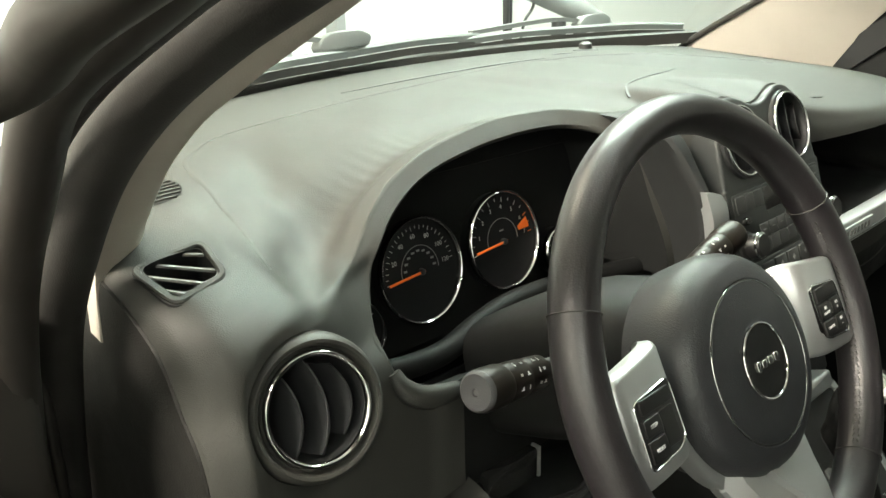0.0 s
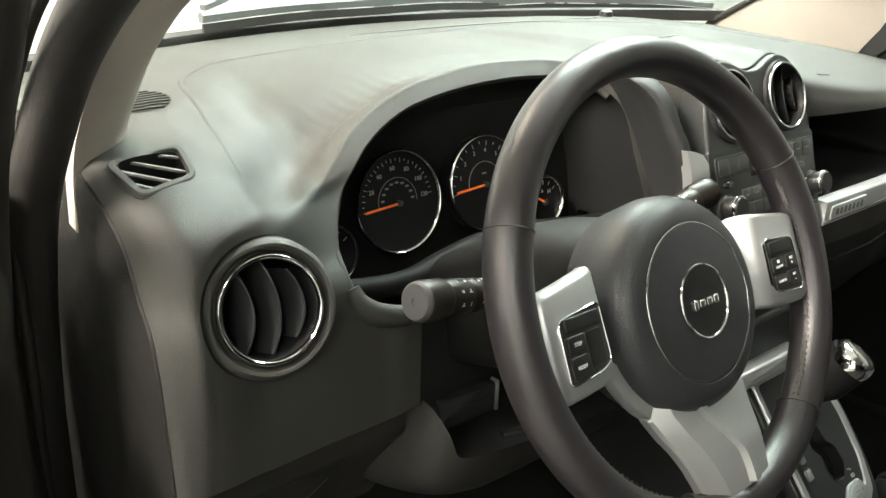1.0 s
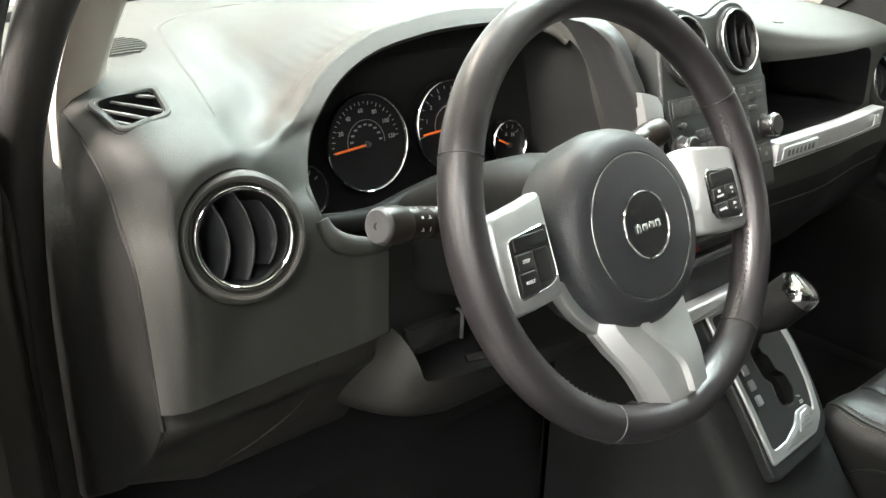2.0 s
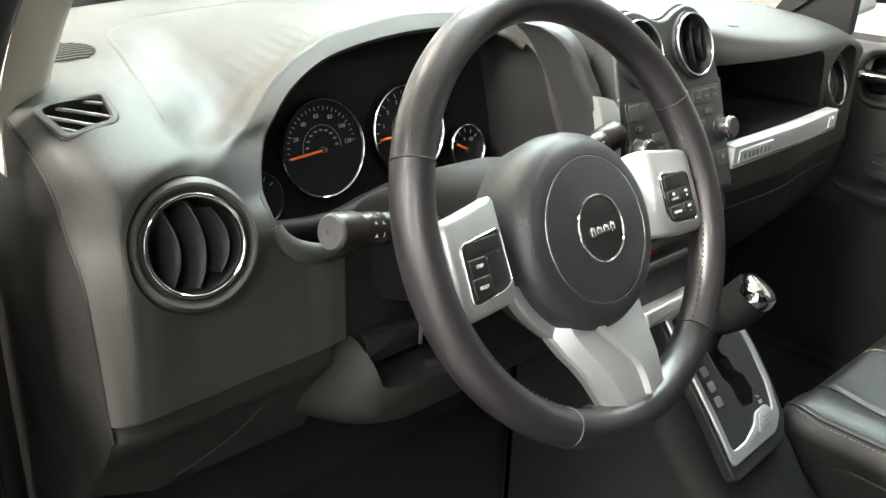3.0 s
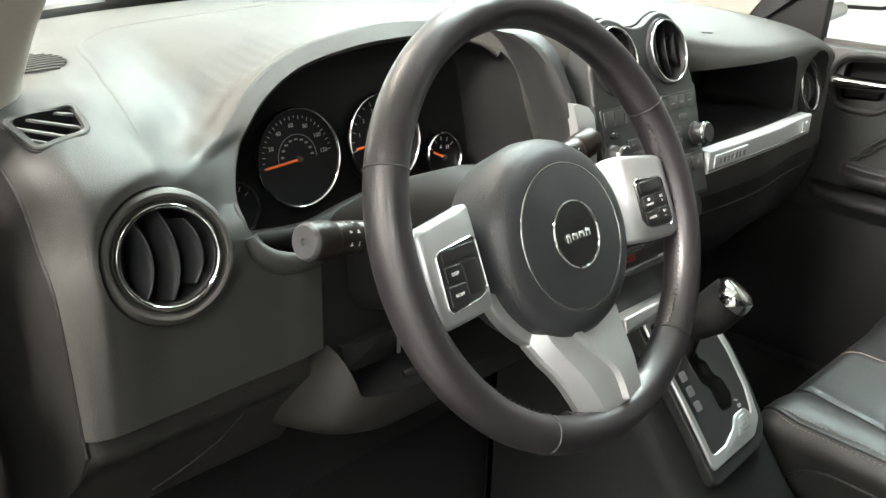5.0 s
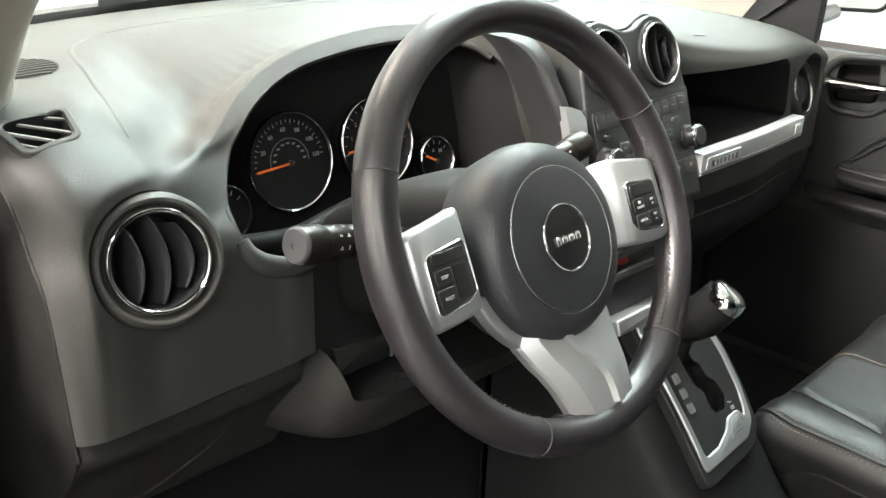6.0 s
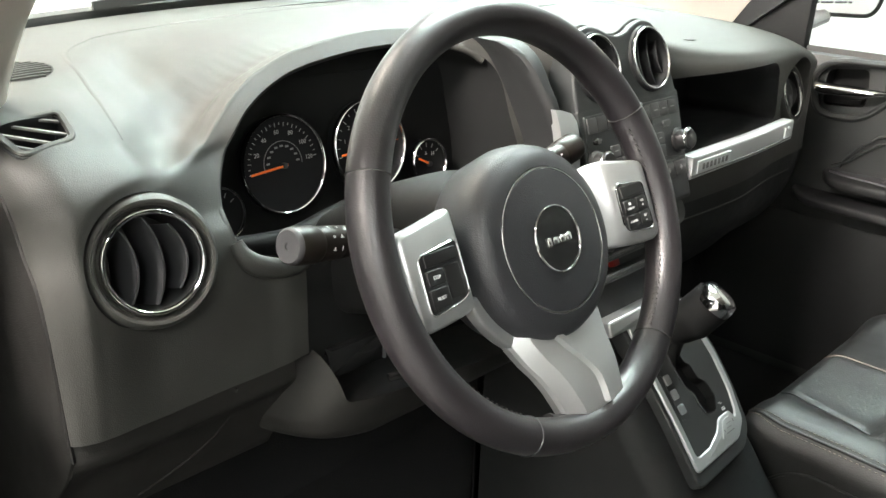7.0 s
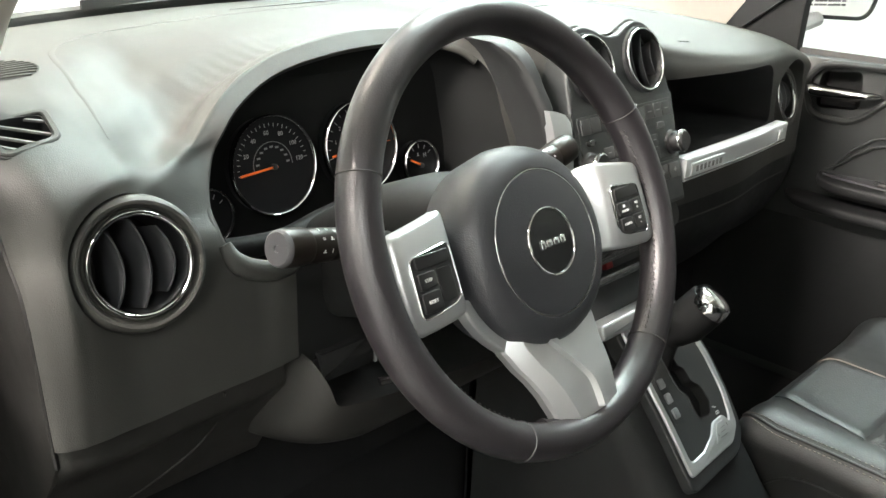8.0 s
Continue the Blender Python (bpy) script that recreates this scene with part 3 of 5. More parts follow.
def bars(parent, m, cells, material=None, depth=.0003, name="marking"):
    """Small flat marks (x0, x1, y0, y1) on a surface of frame m, one mesh."""
    bm = bmesh.new()
    for x0, x1, y0, y1 in cells:
        b = box(x0, x1, y0, y1, 0, depth)
        me = bpy.data.meshes.new("tmp")
        b.to_mesh(me)
        b.free()
        bm.from_mesh(me)
        bpy.data.meshes.remove(me)
    return part(name, moved(bm, m), material or WHITE, parent)


def text(parent, m, words, size, material=None, name="lettering"):
    cu = bpy.data.curves.new("text", "FONT")
    cu.body, cu.size, cu.align_x, cu.align_y, cu.extrude = words, size, "CENTER", "CENTER", .00015
    cu.resolution_u = 2
    ob = new("text", cu)
    me = bpy.data.meshes.new_from_object(ob.evaluated_get(bpy.context.evaluated_depsgraph_get()))
    bpy.data.objects.remove(ob)
    bm = bmesh.new()
    bm.from_mesh(me)
    bpy.data.meshes.remove(me)
    return part(name, moved(bm, m), material or WHITE, parent)


def at(x, y, z=0, rz=0):
    return pose(x, y, z, 0, 0, rz)


# ---- vents ----
def air_vent(m, r=0.041, pod=False, turn=1):
    t = thing("air_vent", "round black air vent with a chrome ring", "air vent", m=m, group="round dashboard vents")
    if pod:
        part("bezel", lathe([(r + .004, -.004), (r + .0035, .002), (r + .001, .003), (r, 0), (r - .002, -.02), (r - .003, -.045), (0, -.045)], 64), BLACK, t)
    else:
        part("bezel", lathe([(r + .015, -.03), (r + .0145, -.008), (r + .0135, -.001), (r + .0115, .0042), (r + .0090, .0064), (r + .0066, .0058), (r + .0050, .0030), (r + .0040, -.001), (r + .0028, -.0015), (r + .001, .002), (r - .001, .002), (r - .003, -.02), (r - .004, -.045), (0, -.045)], 80), DASH, t)
        part("lining", lathe([(r - .0015, .001), (r - .0035, -.02), (r - .0045, -.043), (0, -.043)], 56), BLACK, t)
    part("chrome_ring", ring_torus(r - .0004, .0014 if pod else .0026, .0035, 80, 10, .0020 if pod else .0032), CHROME, t, "bright chrome ring")
    for u in (-.017, .004, .024):
        h = math.sqrt(max(0, (r - .005) ** 2 - u * u))
        rings = []
        for k in range(15):
            y = -h + 2 * h * k / 14
            c = 1 - (y / h) ** 2
            x = u + turn * ((.017 if pod else .008) * c - (.009 if pod else .004))
            f = -.006 + .007 * c
            rings.append([(x - .0008, y, f), (x + .0008, y, f), (x + .0025 - turn * .010, y, -.042), (x + .0005 - turn * .010, y, -.042)])
        part("vane", loft(rings), VANE, t, "dark curved vane")
    return t


air_vent(VENT_L)
air_vent(VENT_R, .038)
for u in (-.055, .055):
    air_vent(POD @ at(u, .050, .002), .0382, True, -1)


def defroster_grille():
    q = GRILLE_2D
    t = thing("defroster_grille", "grey framed side window vent with slanted slats", "air vent", m=GRILLE)
    outer = rounded([tuple(p * 1.12) for p in q], .013)
    inner = rounded([tuple(p * .88) for p in q], .006)
    part("frame", frame_plate(outer, inner, -.012, .0022, .0012), DASH, t)
    rim = rounded([tuple(p * 1.16) for p in q], .014)
    part("shadow_gap", frame_plate(rim, inset2(outer, .002), -.006, -.0004, .0002), BLACK, t, "dark gap round the frame")

    def spot(u, v):
        return q[0].lerp(q[3], u).lerp(q[1].lerp(q[2], u), v)
    for (u0, v0), (u1, v1) in (((0.66, 0.02), (0.99, 0.32)), ((0.28, 0.02), (0.95, 0.77)), ((0.0, 0.1), (0.77, 1.03)), ((-0.02, 0.48), (0.4, 1.03))):
        p0, p1 = Vector((*spot(u0, v0), -.0030)), Vector((*spot(u1, v1), -.0030))
        part("slat", sweep([p0, p1], [(-.0013, .0002), (.0013, .0002), (.0011, .0022), (-.0011, .0022)]), VENTSLAT, t)


def speaker_grille():
    x0, y0, a, b = -.251, .424, .037, .037
    t = thing("speaker_grille", "oval slatted speaker grille in the dashboard top", "speaker grille", (x0, y0, top_at(x0, y0)))
    rows = []
    for j in range(25):
        v = -b + 2 * b * j / 24
        w = a * math.sqrt(max(.002, 1 - (v / b) ** 2))
        rows.append([(x0 - w + 2 * w * k / 12, y0 + v, top_at(x0 - w + 2 * w * k / 12, y0 + v) + .0003) for k in range(13)])
    # flat near-black sheet on the dash top, drawing the shaded depth
    part("recess", loft(rows, False), CAVITY, t, world=True)
    for k in range(9):
        v = -.0305 + .0076 * k
        w = a * math.sqrt(1 - (v / b) ** 2) * .94
        line = [Vector((x, y0 + v, top_at(x, y0 + v) + .0004)) for x in np.linspace(x0 - w, x0 + w, 9)]
        part("slat", sweep(line, [(-.0016, -.002), (.0016, -.002), (.0013, .0010), (-.0013, .0010)]), DASH, t, world=True)


defroster_grille()
speaker_grille()


# ---- instruments ----
def cluster():
    C = axes((0.0255, 0.312, 1.036), (0, -.98, .2))
    t = thing("instrument_cluster", "black instrument cluster with chrome-ringed gauges", "instrument cluster", m=C)
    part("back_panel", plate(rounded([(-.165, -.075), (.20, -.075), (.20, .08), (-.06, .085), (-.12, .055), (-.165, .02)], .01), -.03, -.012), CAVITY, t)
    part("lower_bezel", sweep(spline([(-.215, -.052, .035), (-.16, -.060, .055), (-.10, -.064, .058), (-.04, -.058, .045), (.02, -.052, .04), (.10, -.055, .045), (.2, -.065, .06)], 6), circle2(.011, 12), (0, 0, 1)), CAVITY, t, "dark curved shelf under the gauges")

    def gauge(name, x, y, r, label):
        g = part(name, lathe([(0, 0), (r * .985, 0), (r * .985, -.015)], 64, (x, y, 0)), FACE, t, label)
        part("chrome_ring", moved(ring_torus(r, .0018, .002, 72, 8, .004), at(x, y)), CHROME, g)
        return g

    def needle(g, x, y, ang, ln):
        part("needle", moved(box(-ln * .08, ln, -.0011, .0011, .003, .0042), at(x, y, 0, ang)), ORANGE, g, "orange needle")
        part("needle_hub", moved(lathe([(.0032, 0), (.0032, .0044), (.0022, .005), (0, .005)], 16), at(x, y)), BLACK, g)

    x, y, r = -.0585, 0.0, .0505
    g = gauge("speedometer", x, y, r, "black speedometer with white numbers")
    for v in range(0, 121, 5):
        a = 187 - v * 1.53
        part("tick", moved(box(r * (.80 if v % 10 else .77), r * .85, -.00025, .00025, .0004, .0008), at(x, y, 0, a)), GMARK, g)
    for v in range(20, 121, 20):
        a = radians(187 - v * 1.53)
        text(g, at(x + r * .66 * math.cos(a), y + r * .66 * math.sin(a), .0005), str(v), .0064, GMARK)
    arc = [(r * .47 * math.cos(radians(a)), r * .47 * math.sin(radians(a)), .0006) for a in range(-5, 200, 8)]
    part("inner_arc", moved(sweep(arc, [(-.0003, -.0002), (.0003, -.0002), (.0003, .0002), (-.0003, .0002)]), at(x, y)), GREYMARK, g)
    for v in range(0, 10):
        a = radians(193 - v * 21)
        bars(g, at(x + r * .37 * math.cos(a), y + r * .37 * math.sin(a), .0004), [(-.002, .002, -.001, .001)], GREYMARK)
    needle(g, x, y - .002, 184, r * .84)

    x = .0585
    g = gauge("tachometer", x, y, r, "black tachometer with an orange redline")
    for v in range(0, 15):
        part("tick", moved(box(r * (.82 if v % 2 else .78), r * .88, -.0003, .0003, .0004, .0008), at(x, y, 0, 190 - v * 13.6)), GMARK if v < 12 else ORANGE, g)
    for v in range(1, 8):
        a = radians(192 - v * 27.2)
        text(g, at(x + r * .68 * math.cos(a), y + r * .68 * math.sin(a), .0005), str(v), .0064, GMARK)
    red = [(r * q * math.cos(radians(a)), r * q * math.sin(radians(a))) for q, a in ((.84, 6), (.84, 14), (.84, 22), (.52, 19), (.52, 9))]
    part("redline", moved(plate(red, .0003, .0007), at(x, y)), ORANGE, g, "orange redline wedge")
    part("inner_arc", moved(sweep([Vector(p) * .95 for p in arc], [(-.0003, -.0002), (.0003, -.0002), (.0003, .0002), (-.0003, .0002)]), at(x, y)), GREYMARK, g)
    bars(g, at(x, y + .010, .0004), [(-.003, .003, -.0008, .0008)], GREYMARK)
    needle(g, x, y - .002, 184, r * .84)

    for name, x, y, ang, words in (("fuel_gauge", -.1415, -.036, 205, "F"), ("temperature_gauge", .146, -.034, 152, "H")):
        r = .0265
        g = gauge(name, x, y, r, "small black gauge with white marks")
        for a in (150, 118, 90, 62, 35):
            part("tick", moved(box(r * .66, r * .84, -.0004, .0004, .0004, .0008), at(x, y, 0, a)), GMARK, g)
        if words == "H":
            text(g, at(x + .009, y + .008, .0005), words, .007)
            bars(g, at(x - .002, y + .009, .0004), [(-.0018, .0018, -.0003, .0003), (-.0004, .0004, -.0003, .003)])
        needle(g, x, y - .003, ang, r * .72)
    part("reset_stem", moved(lathe([(.0025, -.01), (.0025, .02), (.002, .021), (0, .021)], 12), at(.125, -.062)), GLOSS, t)


cluster()


# ---- steering wheel and column ----
def steering_wheel():
    t = thing("steering_wheel", "black leather steering wheel with silver spokes", "steering wheel", m=WHEEL)
    R, r = 0.1747, 0.0153
    bm = loft_ring([[((R + r * math.cos(b) * (1 + .03 * math.cos(2 * a))) * math.cos(a), (R + r * math.cos(b)) * math.sin(a), .0178 * math.sin(b))
                     for b in (2 * math.pi * k / 22 for k in range(22))] for a in (2 * math.pi * k / 128 for k in range(128))])
    rim = part("rim", bm, LEATHER, t, "black leather rim with stitched seams")
    for deg in (156, 24, -51, -117):
        ring = moved(ring_torus(r + .0004, .0006, 0, 28, 6), Matrix.Rotation(radians(90), 4, "X"))
        ring = moved(ring, Matrix.Scale(1.16, 4, (0, 0, 1)))
        part("seam", moved(ring, at(0, 0, 0, deg) @ Matrix.Translation((R, 0, 0))), RUBBER if deg > -60 else KNOB, rim)
    for lo, hi in ((-49, 22), (158, 241)):
        for k in range(int((hi - lo) / 1.9)):
            a = lo + k * 1.9
            for s in (-1, 1):
                st = moved(box(-.0016, .0016, -.0007, .0007, -.0005, .0008, .0003, 1), at(0, 0, 0, 90 + 28 * s))
                part("stitch", moved(st, at(0, 0, 0, a) @ Matrix.Translation((R - r + .0006, 0, .0045 + s * .0018)) @ pose(0, 0, 0, 0, -75, 0)), RUBBER, rim)
    c = (0, -.0165, 0)
    pad = part("airbag_cover", lathe([(0, .0160), (.03, .0156), (.05, .0144), (.0590, .0132), (.0597, .0120), (.0609, .0118), (.0617, .0130), (.066, .0124), (.072, .0102), (.0775, .0062), (.0818, -.0005), (.0842, -.009), (.0850, -.022), (.080, -.05)], 96, c), PADPL, t, "round grained airbag cover")
    part("trim_ring", moved(ring_torus(.0603, .0007, .0124, 96, 6), Matrix.Translation(c)), CHROME, pad, "thin bright ring")
    badge = part("badge", lathe([(.0280, .0135), (.0280, .0168), (.0270, .0174), (.0262, .0166), (0, .0168)], 64, c), GLOSS, pad, "black round badge")
    part("badge_ring", moved(ring_torus(.0275, .0010, .0170, 72, 8), Matrix.Translation(c)), CHROME, badge)
    # plain raised bright shapes stand for the maker's mark
    for x, w, h in ((-.0125, .0045, .008), (-.0045, .0065, .006), (.0042, .0065, .006), (.0125, .0055, .007)):
        o = rounded([(-w / 2, -h / 2), (w / 2, -h / 2), (w / 2, h / 2), (-w / 2, h / 2)], .0016, 3)
        part("emblem_bar", moved(plate(o, .0162, .0184, .0005), at(x, c[1] + (.001 if w < .003 else -.001))), CHROME, badge)

    def side(s):
        rings = []
        for x, lo, hi, h in ((-.1585, -.030, .012, -.004), (-.1578, -.040, .018, .002), (-.1555, -.0455, .0225, .0058), (-.152, -.0485, .0245, .0072), (-.146, -.0505, .0262, .0075), (-.130, -.0498, .0286, .0075), (-.112, -.0482, .0316, .0073),
                             (-.104, -.0472, .0330, .0066), (-.099, -.0464, .0338, .0046), (-.0945, -.0456, .0336, .0002), (-.090, -.0448, .0318, -.006), (-.085, -.044, .0285, -.013), (-.078, -.043, .024, -.020)):
            sec = [(lo, h - .014), (lo, h - .0045), (lo + .0012, h - .0018), (lo + .004, h), (lo * .5 + hi * .5, h + .0004), (hi - .004, h), (hi - .0012, h - .0018), (hi, h - .0045), (hi, h - .014)]
            rings.append([(s * x, y, z) for y, z in sec])
        sp = part("spoke", loft(rings), SILVER, t, "silver painted side spoke", angle=50)
        sw = rounded([(s * -.144, .005), (s * -.104, .0095), (s * -.1035, -.031), (s * -.112, -.0355), (s * -.145, -.039)], .005, 4)
        part("switch_rim", frame_plate(inset2(sw, -.0012), sw, .004, .0092, .0004), CHROME, sp)
        part("switch_panel", plate(sw, .004, .0082, .0008), BLACK, sp)
        def key(x0, x1, y0, y1, h=.0105):
            return part("switch_key", plate(rounded([(x0, y0), (x1, y0), (x1, y1), (x0, y1)], .002, 3), .006, h, .0008), KEY, sp)
        if s == 1:
            key(-.1405, -.107, -.004, .006)
            key(-.1415, -.124, -.0185, -.0065)
            key(-.1425, -.124, -.0355, -.0205)
            key(-.122, -.1065, -.032, -.0065, .0086)
            text(sp, at(-.1325, -.0125, .0106), "STEP", .0036)
            text(sp, at(-.1330, -.028, .0106), "RESET", .0034)
        else:
            key(.107, .1405, -.005, .006)
            key(.1065, .1245, -.0195, -.0075)
            key(.1065, .1245, -.0335, -.0215)
            key(.1265, .1425, -.0195, -.0075)
            key(.1265, .1425, -.0335, -.0215)
            text(sp, at(.1155, -.0155, .0106), "ON/OFF", .0030)
            bars(sp, at(.1150, -.0110, .0105), [(-.0016, .0016, -.0012, .0012)])
            text(sp, at(.1155, -.0275, .0106), "CANCEL", .0030)
            text(sp, at(.1345, -.0115, .0106), "RES", .0030)
            bars(sp, at(.1345, -.0155, .0105), [(-.001, .001, -.0003, .0003), (-.0003, .0003, -.001, .001)])
            text(sp, at(.1345, -.0255, .0106), "SET", .0030)
            bars(sp, at(.1345, -.0300, .0105), [(-.001, .001, -.0003, .0003)])

    side(1)
    side(-1)
    for s0 in (-1, 1):
        arc = [(s0 * r0 * math.cos(radians(a)), c[1] + r0 * math.sin(radians(a))) for r0, seq in ((.080, range(-16, -58, -6)), (.0935, range(-52, -12, 6))) for a in seq]
        part("spoke_fairing", plate(arc if s0 < 0 else arc[::-1], -.022, -.010, .003), SILVER, t)
    rings = []
    for v, wl, wr, mx, h in ((-.070, .060, .060, -.022, -.010), (-.092, .0585, .058, -.016, -.003), (-.108, .052, .054, -.005, .001), (-.120, .046, .051, .0035, .005), (-.130, .042, .0495, .0095, .0074), (-.136, .0395, .0485, .0122, .0082), (-.142, .0375, .0477, .0132, .0086),
                             (-.149, .0350, .0465, .0136, .0092), (-.160, .0315, .0447, .0140, .0095), (-.1615, .031, .0444, .0141, .0094), (-.168, .029, .043, .0144, .0085)):
        rd = .0074 if v > -.161 else .0022
        rings.append([(-wl, v, h - .018), (-wl, v, h - .011), (-wl + .002, v, h - .0075), (-wl + .015, v, h + .0020), (mx - .0055, v, h + .0020), (mx - .0035, v, h + rd), (mx + .0030, v, h + rd), (mx + .005, v, h + .0020),
                      (wr * .82, v, h + .0012), (wr, v, h - .007), (wr, v, h - .016)])
    part("lower_spoke", loft(rings), SILVER, t, "silver painted lower spoke with a centre ridge", angle=18)
    for s in (-1, 1):
        part("rim_joint", sweep(spline([(s * .037 + .006, -.166, -.002), (s * .047 + .006, -.164, -.003), (s * .057 + .006, -.159, -.003)], 4), circle2(.011, 10, .8), (0, 0, 1)), LEATHER, t)
    part("hub", lathe([(.05, -.02), (.055, -.04), (.05, -.075), (0, -.075)], 40, (0, -.005, 0)), DARK, t)


steering_wheel()


def column():
    t = thing("steering_column", "black plastic steering column shroud", "steering column", m=WHEEL)
    rings = []
    for h, w, u, d in ((-.05, .050, .045, -.045), (-.075, .060, .058, -.055), (-.12, .066, .066, -.060), (-.17, .066, .068, -.058), (-.24, .060, .060, -.05)):
        rings.append([(w * math.copysign(abs(math.cos(a)) ** .6, math.cos(a)), (u if math.sin(a) > 0 else -d) * math.copysign(abs(math.sin(a)) ** .6, math.sin(a)), h)
                      for a in (2 * math.pi * k / 32 for k in range(32))])
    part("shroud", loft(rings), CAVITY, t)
    part("lock_cylinder", moved(lathe([(.012, 0), (.012, .01), (.009, .012), (0, .012)], 24), axes((-.058, .10, .985), (-.75, -.6, .1))), SILVER, t, world=True)


column()


def stalk(tip, root, name, label, ring_col):
    T, Rr = Vector(tip), Vector(root)
    d = (T - Rr).normalized()
    ln = (T - Rr).length
    t = thing(name, label, "control stalk", m=axes(Rr, d))
    part("lever", lathe([(.007, 0), (.008, ln * .45), (.010, ln * .5)], 24), BLACK, t)
    part("switch_collar", lathe([(.008, ln * .42), (.0125, ln * .46), (.0135, ln * .62), (.013, ln * .63), (.0138, ln * .645), (.0142, ln * .80), (.0138, ln * .81)], 32), STALKG, t, "glossy black switch collar")
    knob = part("end_knob", lathe([(.0142, ln * .805), (.0152, ln * .83), (.0152, ln * .955), (.0146, ln * .975)], 36), STALKG, t, "round black end knob")
    part("knob_face", lathe([(.0147, ln * .972), (.0142, ln * .988), (.0125, ln), (.003, ln), (.0025, ln - .001), (0, ln - .001)], 36), STALKG if ring_col else KNOB, knob, "grey rounded knob face")
    side = (Vector((-.15, -.8, .6)) - d * d.dot(Vector((-.15, -.8, .6)))).normalized()
    side = (axes(Rr, d).inverted().to_3x3() @ side)
    marks = (((-.0022, .0022, -.0009, .0009), (-.0022, -.0012, -.003, .003)), ((-.0016, .0016, -.0018, -.0008), (-.0016, .0016, .0008, .0018), (-.0016, -.0008, -.0018, .0018)), ((-.003, .003, -.0005, .0005),))
    for k, zz in enumerate((ln * .53, ln * .57, ln * .68, ln * .74)):
        for j, a in enumerate((-38, 2, 40)):
            v = Matrix.Rotation(radians(a), 3, "Z") @ side
            m = axes(v * (.0134 if k < 2 else .0141) + Vector((0, 0, zz)), v, (0, 0, 1))
            bars(t, m, [tuple(v * .6 for v in cell) for cell in marks[(k + j) % 3]], WHITE)


stalk((-.191, .086, 1.052), (-.050, .105, 1.020), "turn_signal_stalk", "black turn signal stalk with a grey end knob", False)
stalk((.208, .118, 1.056), (.060, .115, 1.022), "wiper_stalk", "glossy black wiper stalk behind the wheel", True)


